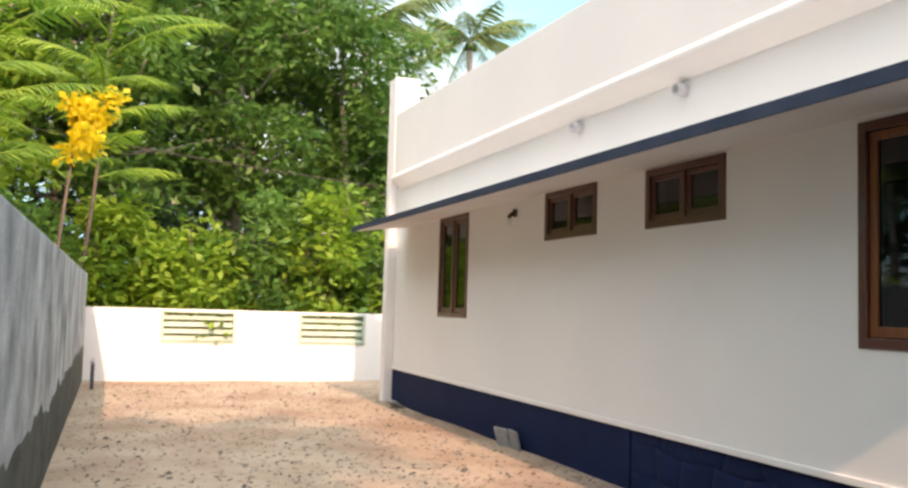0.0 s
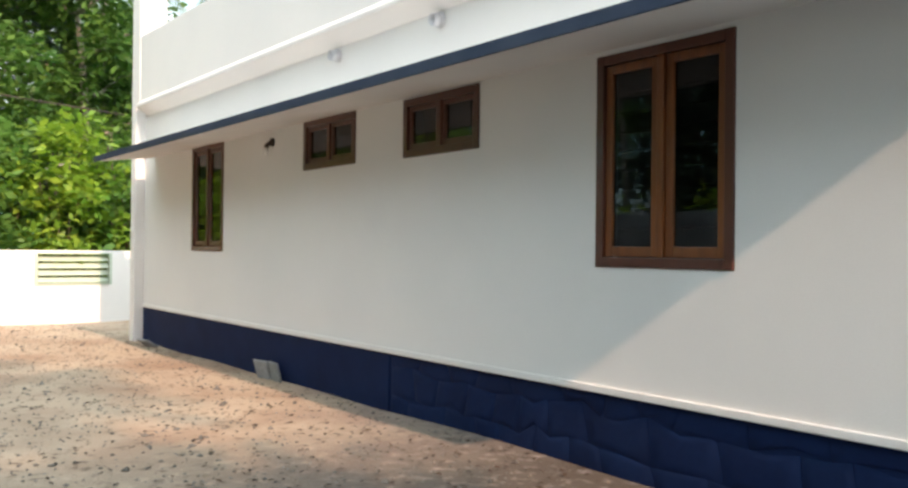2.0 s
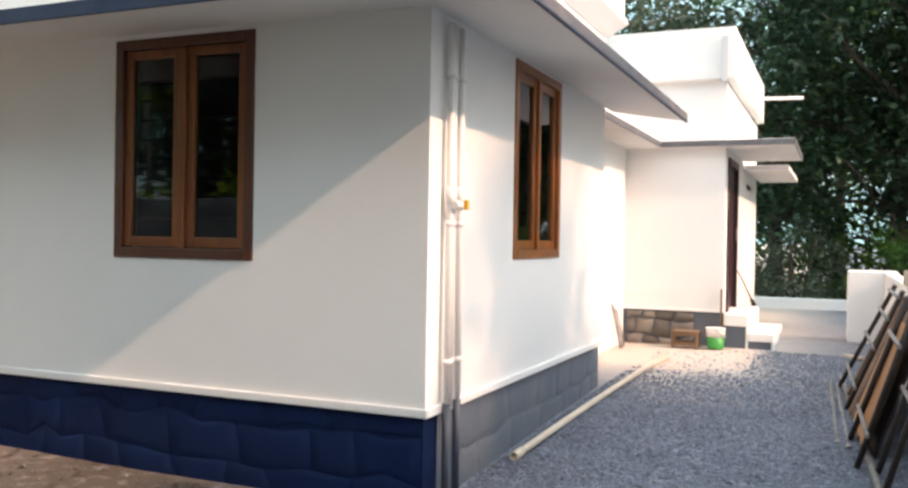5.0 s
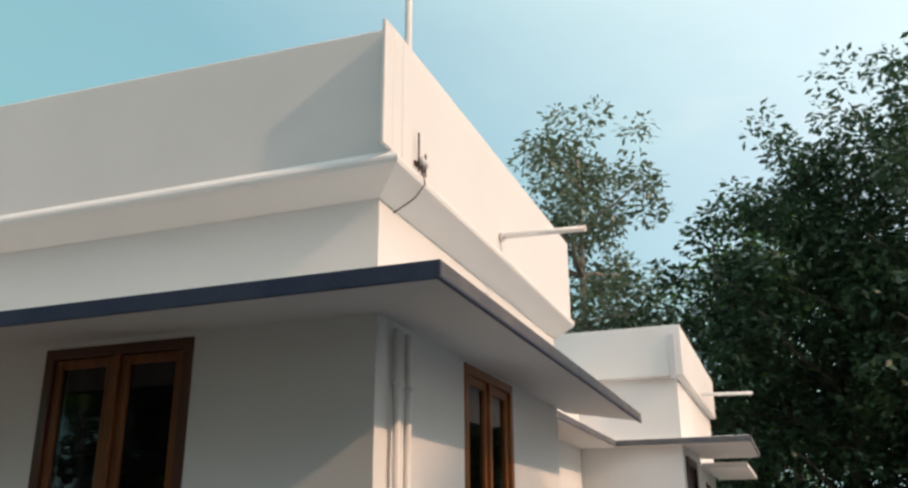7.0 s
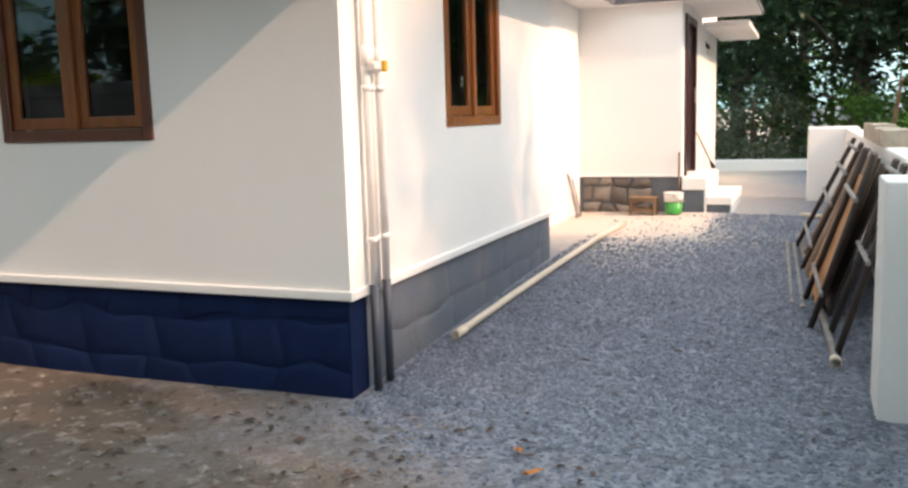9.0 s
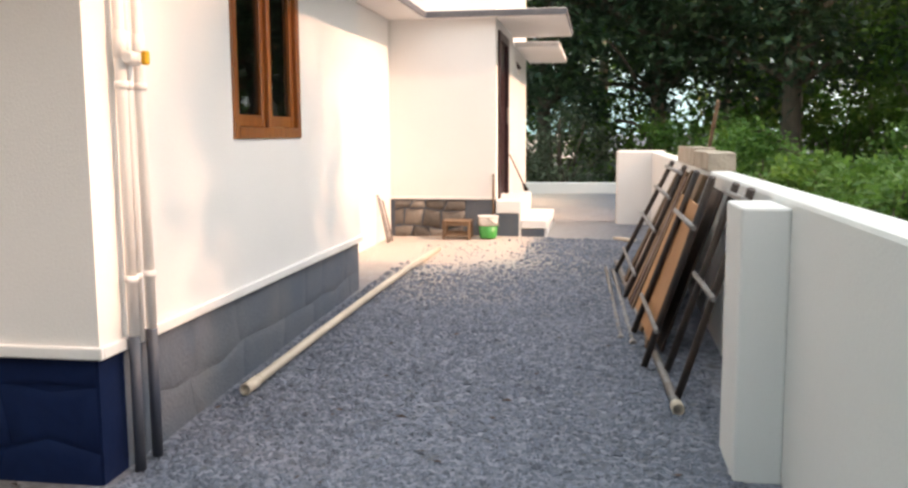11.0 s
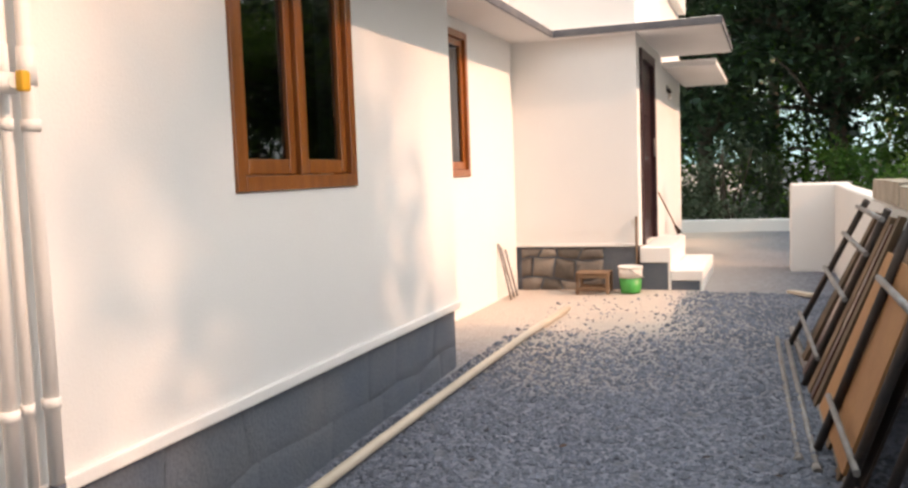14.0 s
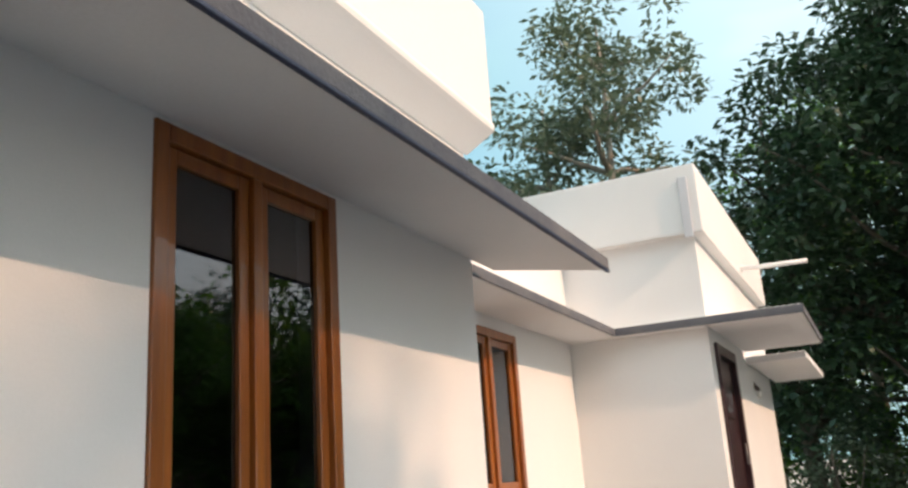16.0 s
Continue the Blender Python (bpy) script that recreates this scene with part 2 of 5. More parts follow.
def ground_material():
    """Dry sandy soil on the west side, grey gravel on the drive, one sheet."""
    m = bpy.data.materials.new("yard_ground")
    m.use_nodes = True
    nodes, links = m.node_tree.nodes, m.node_tree.links
    shader = nodes["Principled BSDF"]
    place = nodes.new("ShaderNodeNewGeometry")

    def noise_at(scale, detail=5):
        n = nodes.new("ShaderNodeTexNoise")
        n.inputs["Scale"].default_value, n.inputs["Detail"].default_value = scale, detail
        links.new(place.outputs["Position"], n.inputs["Vector"])
        return n.outputs["Fac"]

    def mixed(a, b, fac):
        n = nodes.new("ShaderNodeMix")
        n.data_type = "RGBA"
        for socket, value in (("A", a), ("B", b)):
            if isinstance(value, tuple):
                n.inputs[socket].default_value = (*value, 1)
            else:
                links.new(value, n.inputs[socket])
        links.new(fac, n.inputs["Factor"])
        return n.outputs["Result"]

    def ranged(value, low, high):
        n = nodes.new("ShaderNodeMapRange")
        n.inputs[1].default_value, n.inputs[2].default_value = low, high
        links.new(value, n.inputs[0])
        return n.outputs[0]

    stain, fine, grit = noise_at(0.8), noise_at(9), noise_at(45, 3)
    soil = mixed((0.46, 0.35, 0.255), (0.34, 0.225, 0.155), ranged(stain, 0.42, 0.66))
    soil = mixed(soil, (0.19, 0.13, 0.09), ranged(fine, 0.58, 0.72))
    cells = nodes.new("ShaderNodeTexVoronoi")
    cells.inputs["Scale"].default_value = 38
    links.new(place.outputs["Position"], cells.inputs["Vector"])
    grey = nodes.new("ShaderNodeSeparateColor")
    links.new(cells.outputs["Color"], grey.inputs[0])
    gravel = mixed((0.105, 0.120, 0.155), (0.215, 0.235, 0.285), ranged(grey.outputs[0], 0.1, 0.9))
    gravel = mixed(gravel, (0.10, 0.105, 0.12), ranged(fine, 0.55, 0.75))
    axes = nodes.new("ShaderNodeSeparateXYZ")
    links.new(place.outputs["Position"], axes.inputs[0])
    slope = nodes.new("ShaderNodeMath")
    slope.operation = "MULTIPLY_ADD"
    slope.inputs[1].default_value = -0.6
    links.new(axes.outputs["Y"], slope.inputs[0])
    links.new(axes.outputs["X"], slope.inputs[2])
    wob = nodes.new("ShaderNodeMath")
    wob.operation = "MULTIPLY_ADD"
    wob.inputs[1].default_value = 2.6
    links.new(stain, wob.inputs[0])
    links.new(slope.outputs[0], wob.inputs[2])
    colour = mixed(soil, gravel, ranged(wob.outputs[0], -2.6, 1.6))
    # tree shade over dark soil by the house corner, put into the soil colour
    corner_shade = nodes.new("ShaderNodeMath")
    corner_shade.operation = "MULTIPLY"
    links.new(ranged(axes.outputs["Y"], 4.6, 2.2), corner_shade.inputs[0])
    links.new(ranged(wob.outputs[0], 1.5, 0.2), corner_shade.inputs[1])
    patchy = nodes.new("ShaderNodeMath")
    patchy.operation = "MULTIPLY"
    links.new(corner_shade.outputs[0], patchy.inputs[0])
    links.new(ranged(fine, 0.24, 0.46), patchy.inputs[1])
    colour = mixed(colour, (0.10, 0.078, 0.062), patchy.outputs[0])
    # pale drive dust by the entrance block, with the sunlight put into its colour
    reach = nodes.new("ShaderNodeMath")
    reach.operation = "MULTIPLY_ADD"
    reach.inputs[1].default_value = 3.0
    links.new(stain, reach.inputs[0])
    links.new(axes.outputs["X"], reach.inputs[2])
    sunlit_dust = nodes.new("ShaderNodeMath")
    sunlit_dust.operation = "MULTIPLY"
    links.new(ranged(reach.outputs[0], 4.8, 6.8), sunlit_dust.inputs[0])
    links.new(ranged(axes.outputs["Y"], -2.3, -0.9), sunlit_dust.inputs[1])
    colour = mixed(colour, (0.50, 0.44, 0.385), sunlit_dust.outputs[0])
    links.new(colour, shader.inputs["Base Color"])
    shader.inputs["Roughness"].default_value = 0.95
    relief = nodes.new("ShaderNodeBump")
    relief.inputs["Strength"].default_value, relief.inputs["Distance"].default_value = 0.6, 0.03
    rough = nodes.new("ShaderNodeMath")
    rough.operation = "ADD"
    links.new(fine, rough.inputs[0])
    links.new(grit, rough.inputs[1])
    links.new(rough.outputs[0], relief.inputs["Height"])
    links.new(relief.outputs[0], shader.inputs["Normal"])
    return m


GROUND = ground_material()


# ---- mesh helpers ----
def box(bm, x0, x1, y0, y1, z0, z1):
    made = bmesh.ops.create_cube(bm, size=1)["verts"]
    for v in made:
        v.co = Vector((x0 + (v.co.x + 0.5) * (x1 - x0), y0 + (v.co.y + 0.5) * (y1 - y0), z0 + (v.co.z + 0.5) * (z1 - z0)))
    return made


def rounded(bm, width=0.006, segments=2):
    edges = [e for e in bm.edges if len(e.link_faces) == 2 and e.calc_face_angle(0) > 0.6]
    bmesh.ops.bevel(bm, geom=edges, offset=width, segments=segments, affect="EDGES", profile=0.5)
    return bm


def block(x0, x1, y0, y1, z0, z1, bevel=0.006):
    bm = bmesh.new()
    box(bm, x0, x1, y0, y1, z0, z1)
    return rounded(bm, bevel) if bevel else bm


def tube(points, radii, sides=10, bm=None, caps=True):
    """A round bar along points, with a radius at each."""
    bm = bm or bmesh.new()
    points = [Vector(p) for p in points]
    radii = radii if isinstance(radii, (list, tuple)) else [radii] * len(points)
    rings, side = [], None
    for i, p in enumerate(points):
        way = (points[min(i + 1, len(points) - 1)] - points[max(i - 1, 0)]).normalized()
        if side is None:
            side = way.orthogonal().normalized()
        side = (side - way * side.dot(way)).normalized()
        up = way.cross(side)
        rings.append([bm.verts.new(p + (side * math.cos(a) + up * math.sin(a)) * radii[i]) for a in (2 * math.pi * k / sides for k in range(sides))])
    for a, b in zip(rings, rings[1:]):
        for k in range(sides):
            bm.faces.new((a[k], a[(k + 1) % sides], b[(k + 1) % sides], b[k])).smooth = True
    if caps:
        bm.faces.new(rings[0][::-1])
        bm.faces.new(rings[-1])
    return bm


def pipe(points, radius, wall=0.006, sides=16):
    """An open pipe with a wall thickness."""
    bm = tube(points, radius, sides, caps=False)
    bmesh.ops.recalc_face_normals(bm, faces=bm.faces)
    bmesh.ops.solidify(bm, geom=bm.faces[:], thickness=wall)
    return bm


def part(name, bm, mat, parent=None, label=""):
    """Links a bmesh as one mesh object, under a thing or a part."""
    bmesh.ops.recalc_face_normals(bm, faces=bm.faces)
    mesh = bpy.data.meshes.new(name)
    bm.to_mesh(mesh)
    bm.free()
    mesh.materials.append(mat)
    ob = new(name, mesh)
    if parent:
        ob.parent = parent
        ob.matrix_parent_inverse = parent.matrix_basis.inverted()
    return tagged(ob, label)


def thing(name, place, label, category, group="", kind=""):
    ob = new(name)
    ob.matrix_basis = Matrix.Translation(place)
    ob.empty_display_size = 0.1
    return tagged(ob, label, category, group, kind)


def slab_with_holes(axis, at, depth, u0, u1, z0, z1, holes):
    """A wall across x ('x') or y ('y') from at to at + depth, with openings (u0, u1, z0, z1) through it."""
    us = sorted({u0, u1, *[h[i] for h in holes for i in (0, 1)]})
    zs = sorted({z0, z1, *[h[i] for h in holes for i in (2, 3)]})
    bm = bmesh.new()
    for a, b in zip(us, us[1:]):
        for c, d in zip(zs, zs[1:]):
            if any(h[0] <= a and b <= h[1] and h[2] <= c and d <= h[3] for h in holes):
                continue
            if axis == "x":
                box(bm, at, at + depth, a, b, c, d)
            else:
                box(bm, a, b, at, at + depth, c, d)
    bmesh.ops.remove_doubles(bm, verts=bm.verts, dist=0.0005)
    bm.verts.index_update()
    seen = {}
    for f in bm.faces:
        seen.setdefault(tuple(sorted(v.index for v in f.verts)), []).append(f)
    bmesh.ops.delete(bm, geom=[f for fs in seen.values() if len(fs) > 1 for f in fs], context="FACES_ONLY")
    return bm


def structure(name, bm, mat, label, category):
    return tagged(part(name, bm, mat), label, category, "", "structure")


def ground_z(x, y):
    s = min(max(x / 4.0, 0), 1)
    lift = 0.14 * s * s * (3 - 2 * s)
    return lift + 0.03 * noise.noise((x * 0.45, y * 0.45, 0)) * (1 if abs(x) < 40 else 0)


# ---- ground ----
def make_ground():
    def steps(near0, near1, fine):
        far = [8, 14, 25, 45, 90, 200, 500, 1200]
        mid = list(np.arange(near0, near1 + 0.001, fine))
        return [near0 - f for f in far[::-1]] + mid + [near1 + f for f in far]
    xs, ys = steps(-7, 17, 0.3), steps(-5, 17, 0.3)
    verts = [(x, y, ground_z(x, y) - 0.02) for x in xs for y in ys]
    n = len(ys)
    faces = [(i * n + j, (i + 1) * n + j, (i + 1) * n + j + 1, i * n + j + 1) for i in range(len(xs) - 1) for j in range(n - 1)]
    mesh = bpy.data.meshes.new("ground")
    mesh.from_pydata(verts, [], faces)
    mesh.polygons.foreach_set("use_smooth", [True] * len(faces))
    mesh.materials.append(GROUND)
    tagged(new("ground", mesh), "dry sandy yard soil with leaf litter turning to grey gravel", "ground", "", "structure")


make_ground()

# ---- house shell ----
TOP, FLOOR, ROOF = 2.625, 0.49, 3.46
X_END, Y_END = 11.6, 11.6
WA = (1.115, 2.16, 1.285, TOP)
V2 = (3.38, 4.42, 2.15, TOP + 0.02)
V1 = (5.22, 6.265, 2.165, TOP + 0.035)
WF = (8.37, 9.42, 1.33, TOP + 0.05)
WB = (1.32, 2.358, 1.30, TOP + 0.015)
W2 = (4.74, 5.79, 1.31, 2.54)
DOOR = (7.42, 8.50, 0.56, 2.52)
BX, BY, RY = 7.20, -0.68, 0.57
structure("wall_west", slab_with_holes("x", 0, 0.2, 0, Y_END, FLOOR, ROOF, [WA, V2, V1, WF]), WHITE, "long white painted house wall above a dark plinth", "wall")
structure("wall_south", slab_with_holes("y", 0, 0.2, 0.2, 3.75, FLOOR, ROOF, [WB]), WHITE, "white painted house wall with drain pipes at its corner", "wall")
structure("wall_return", slab_with_holes("x", 3.55, 0.2, 0.2, RY + 0.2, FLOOR, ROOF, []), WHITE, "short white return wall of the house", "wall")
structure("wall_recess", slab_with_holes("y", RY, 0.2, 3.75, BX, -0.2, ROOF, [W2]), WHITE, "white recessed house wall with a small window", "wall")
structure("wall_block_west", slab_with_holes("x", BX, 0.2, BY, RY + 0.2, 0.57, ROOF, []), WHITE, "sunlit white wall of the projecting entrance block", "wall")
structure("wall_block_south", slab_with_holes("y", BY, 0.2, BX + 0.2, X_END, 0.1, ROOF, [DOOR]), WHITE, "white entrance wall with a wooden door", "wall")
structure("wall_east", slab_with_holes("x", X_END - 0.2, 0.2, BY + 0.2, Y_END, 0, ROOF, []), WHITE, "plain white back wall of the house", "wall")
structure("wall_north", slab_with_holes("y", Y_END - 0.2, 0.2, 0.2, X_END - 0.2, 0, ROOF, []), WHITE, "plain white end wall of the house", "wall")
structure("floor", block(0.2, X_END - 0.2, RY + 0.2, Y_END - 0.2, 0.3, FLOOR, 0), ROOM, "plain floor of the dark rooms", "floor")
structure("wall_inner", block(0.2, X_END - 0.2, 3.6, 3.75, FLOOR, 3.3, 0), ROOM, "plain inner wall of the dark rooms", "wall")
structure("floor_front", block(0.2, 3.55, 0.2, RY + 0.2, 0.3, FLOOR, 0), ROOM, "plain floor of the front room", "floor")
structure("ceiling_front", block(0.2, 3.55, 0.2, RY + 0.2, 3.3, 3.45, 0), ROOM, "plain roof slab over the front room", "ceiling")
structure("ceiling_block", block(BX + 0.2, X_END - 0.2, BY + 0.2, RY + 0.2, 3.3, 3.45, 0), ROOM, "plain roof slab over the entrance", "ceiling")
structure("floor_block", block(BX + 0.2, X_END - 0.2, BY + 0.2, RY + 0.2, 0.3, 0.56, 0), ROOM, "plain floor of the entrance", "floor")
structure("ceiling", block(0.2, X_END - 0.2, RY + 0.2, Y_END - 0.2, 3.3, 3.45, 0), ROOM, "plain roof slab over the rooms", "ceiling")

# ---- plinths ----
structure("plinth_far", block(0.004, 0.2, 4.62, Y_END, -0.3, FLOOR, 0.004), PLINTH, "smooth dark painted length of the house plinth", "plinth")
structure("plinth_west", block(0.02, 0.2, 0.02, 4.62, -0.3, FLOOR, 0), PLINTH, "dark painted rubble stone plinth of the house", "plinth")
structure("plinth_south", block(0.2, 3.74, 0.02, 0.2, -0.3, FLOOR, 0), PLINTH_GREY, "dusty grey plastered plinth beside the gravel", "plinth")
structure("plinth_return", block(3.56, 3.74, 0.2, RY, -0.3, FLOOR, 0), PLINTH_GREY, "grey plinth of the return wall", "plinth")
structure("plinth_block", block(BX + 0.02, BX + 0.2, BY + 0.02, RY, -0.3, 0.57, 0), PLINTH_GREY, "grey rubble stone plinth of the entrance block", "plinth")
structure("trim_west", block(-0.022, 0.0, -0.022, Y_END, FLOOR - 0.005, FLOOR + 0.045, 0.008), TRIM_WHITE, "white plaster band at the foot of the wall", "trim")
structure("trim_south", block(0.0, 3.76, -0.022, 0.0, FLOOR - 0.005, FLOOR + 0.045, 0.008), TRIM_WHITE, "white plaster band at the foot of the wall", "trim")

# ---- sunshade slabs and roof edge ----
def sunshade(name, x0, x1, y0, y1, z0, z1, label):
    top = thing(name, ((x0 + x1) / 2, (y0 + y1) / 2, z0), label, "sunshade", "", "structure")
    part("slab", block(x0 + 0.012, x1 - 0.012, y0 + 0.012, y1 - 0.012, z0, z1 + 0.006, 0.01), SOFFIT, top, "white painted soffit")
    return top


def edge_band(top, x0, x1, y0, y1, z0, z1, mat=EDGE):
    part("edge_band", block(x0, x1, y0, y1, z0, z1, 0.004), mat, top, "dark painted slab edge" if mat is EDGE else "dusty grey slab edge, sunlight put into its colour")


def sloping_shade(name, inner, outer, label):
    """A sunshade that falls from the wall line to its outer line; each line is two plan points."""
    ob = thing(name, (*outer[0], 2.55), label, "sunshade", "", "structure")
    bm = bmesh.new()
    plan = [(*inner[0], 0.11), (*inner[1], 0.11), (*outer[1], 0.0), (*outer[0], 0.0)]
    low = [bm.verts.new((x, y, 2.545 + up)) for x, y, up in plan]
    high = [bm.verts.new((x, y, 2.608 + up)) for x, y, up in plan]
    bm.faces.new(low[::-1])
    bm.faces.new(high)
    for i in range(4):
        bm.faces.new((low[i], low[(i + 1) % 4], high[(i + 1) % 4], high[i]))
    part("slab", bm, SOFFIT, ob, "white painted soffit")
    return ob


shade = sloping_shade("sunshade_west", ((0, 0), (0, Y_END - 0.7)), ((-0.85, -0.68), (-0.85, Y_END - 0.7)), "long white concrete sunshade with a dark painted edge")
edge_band(shade, -0.862, -0.847, -0.692, Y_END - 0.7, 2.532, 2.613)
shade = sloping_shade("sunshade_south", ((0, 0), (4.07, 0)), ((-0.85, -0.68), (4.07, -0.68)), "white concrete sunshade over the pipe-side wall")
edge_band(shade, -0.847, 4.07, -0.692, -0.677, 2.546, 2.613, EDGE_SUNLIT)
edge_band(shade, -0.847, 4.07, -0.695, -0.674, 2.530, 2.546)
shade = sunshade("sunshade_recess", 3.75, 7.06, 0.10, RY, 2.625, 2.70, "white sunshade over the recessed wall")
edge_band(shade, 3.75, 7.06, 0.10, 0.115, 2.629, 2.70, EDGE_SUNLIT)
shade = sunshade("sunshade_entrance", 7.06, 9.35, -1.49, BY, 2.625, 2.70, "white concrete canopy over the entrance steps")
edge_band(shade, 7.06, 7.075, -1.49, 0.10, 2.629, 2.70, EDGE_SUNLIT)
edge_band(shade, 7.075, 9.35, -1.49, -1.475, 2.629, 2.70, EDGE_SUNLIT)
part("slab", block(7.066, BX, BY, RY, 2.625, 2.70, 0.008), SOFFIT, shade, "white painted soffit")
shade = sunshade("sunshade_east", 9.35, 12.2, -1.32, BY, 2.50, 2.57, "white lower sunshade past the entrance")

OUT = 0.13
def roof_edge(name, x0, x1, y0, y1, top, label):
    ob = thing(name, ((x0 + x1) / 2, (y0 + y1) / 2, ROOF), label, "parapet", "", "structure")
    part("parapet_wall", block(x0, x1, y0, y1, ROOF, top, 0.012), WHITE, ob)
    return ob


long_parapet = roof_edge("parapet_west", -OUT, 0.0, -OUT, Y_END - 0.35, 4.25, "white roof parapet above a projecting band")
for v in long_parapet.children[0].data.vertices:          # the top rises slightly to the far end
    if v.co.y > 6 and v.co.z > 4:
        v.co.z += 0.20
roof_edge("parapet_south", 0.0, 3.92, -OUT, 0.0, 4.25, "white roof parapet above the pipe-side wall")
roof_edge("parapet_return", 3.79, 3.92, 0.0, RY + 0.2, 4.25, "white parapet return of the roof")
roof_edge("parapet_recess", 3.92, BX - 0.1, RY - 0.05, RY + 0.2, 3.62, "low white parapet over the recess")
roof_edge("parapet_block_west", BX - 0.1, BX + 0.05, BY - 0.1, 6.0, 4.10, "white parapet of the entrance block")
# grey strip added in place of the shade along the parapet corner
structure("parapet_strip", block(BX - 0.13, BX - 0.1, BY - 0.02, BY + 0.06, 3.42, 3.98, 0.006), PVC, "narrow grey strip standing for shade on the parapet corner", "trim")
roof_edge("parapet_block_south", BX + 0.05, X_END, BY - 0.1, BY + 0.05, 4.10, "white parapet over the entrance")
roof_edge("parapet_pillar", -OUT - 0.01, 0.25, Y_END - 0.35, Y_END + 0.01, 5.05, "tall white corner pillar on the roof edge")

structure("corner_pier", block(-OUT - 0.012, 0.0, Y_END - 0.20, Y_END, -0.3, ROOF, 0.01), WHITE, "white pier at the far corner of the house", "pier")


def cornice(parent, ends, label):
    """A projecting moulding under a parapet: a sloping underside, a lip and a weathered top. ends: (x, y) of each profile depth at both ends."""
    profile = ((0.002, 3.29), (0.165, 3.385), (0.185, 3.40), (0.19, 3.425), (0.185, 3.445), (OUT - 0.01, 3.505), (0.002, 3.505))
    bm = bmesh.new()
    a, b = [[bm.verts.new((*end(d), z)) for d, z in profile] for end in ends]
    n = len(profile)
    for i in range(n):
        bm.faces.new((a[i], a[(i + 1) % n], b[(i + 1) % n], b[i]))
    bm.faces.new(a)
    bm.faces.new(b[::-1])
    part("cornice", bm, WHITE, bpy.data.objects[parent], label)


cornice("parapet_west", (lambda d: (-d, -d), lambda d: (-d, Y_END - 0.36)), "white plaster moulding under the parapet")
cornice("parapet_south", (lambda d: (-d, -d), lambda d: (3.79, -d)), "white plaster moulding under the parapet")
# thin fin added past the corner to cast the west parapet's slanting shadow
part("corner_lip", block(-OUT - 0.11, -OUT, -OUT, -OUT + 0.022, 3.50, 4.24, 0.005), WHITE, bpy.data.objects["parapet_south"])

# ---- boundary walls ----
def boundary(name, bm, mat, label):
    return structure(name, bm, mat, label, "wall")


boundary("boundary_wall_south", block(-9, 9.0, -2.70, -2.55, -0.3, 1.078, 0.02), WHITE, "low white compound wall along the gravel drive")
boundary("boundary_wall_west", block(-4.76, -4.56, -9, 15.1, -0.3, 1.88, 0.02), OLD_WALL, "old grey plastered compound wall with dark stains")
def mossy_base():
    """The dark foot of the old wall, with an uneven upper line."""
    bm = bmesh.new()
    rows = []
    for i in range(161):
        y = -9 + 24.1 * i / 160
        z = 0.62 + 0.16 * noise.noise((0, y * 0.55, 3)) + 0.09 * noise.noise((0, y * 2.3, 7)) + 0.05 * noise.noise((0, y * 6.1, 9))
        rows.append([bm.verts.new(p) for p in ((-4.70, y, -0.3), (-4.548, y, -0.3), (-4.552, y, z - 0.06), (-4.565, y, z), (-4.70, y, z))])
    for p, q in zip(rows, rows[1:]):
        for k in range(5):
            bm.faces.new((p[k], p[(k + 1) % 5], q[(k + 1) % 5], q[k]))
    bm.faces.new(rows[0])
    bm.faces.new(rows[-1][::-1])
    return bm


boundary("boundary_base_west", mossy_base(), MOSS, "blackened mossy foot of the old wall")
boundary("boundary_wall_north", slab_with_holes("y", 15.1, 0.15, -4.56, 12, -0.3, 1.29, [(-3.28, -1.95, 0.665, 1.255), (-0.76, 0.56, 0.665, 1.255)]), WHITE, "low white compound wall with slatted openings")
boundary("boundary_wall_east", block(15.0, 15.2, -8, 3, -0.3, 0.335, 0.02), WHITE, "very low white wall across the end of the drive")
part_pillar = boundary("gate_pillar", block(8.9, 9.35, -2.72, -2.10, -0.2, 1.09, 0.02), WHITE, "white pillar at the end of the compound wall")
boundary("wall_pillar", block(0.40, 0.78, -2.552, -2.37, -0.2, 1.045, 0.012), WHITE, "white pilaster on the compound wall")


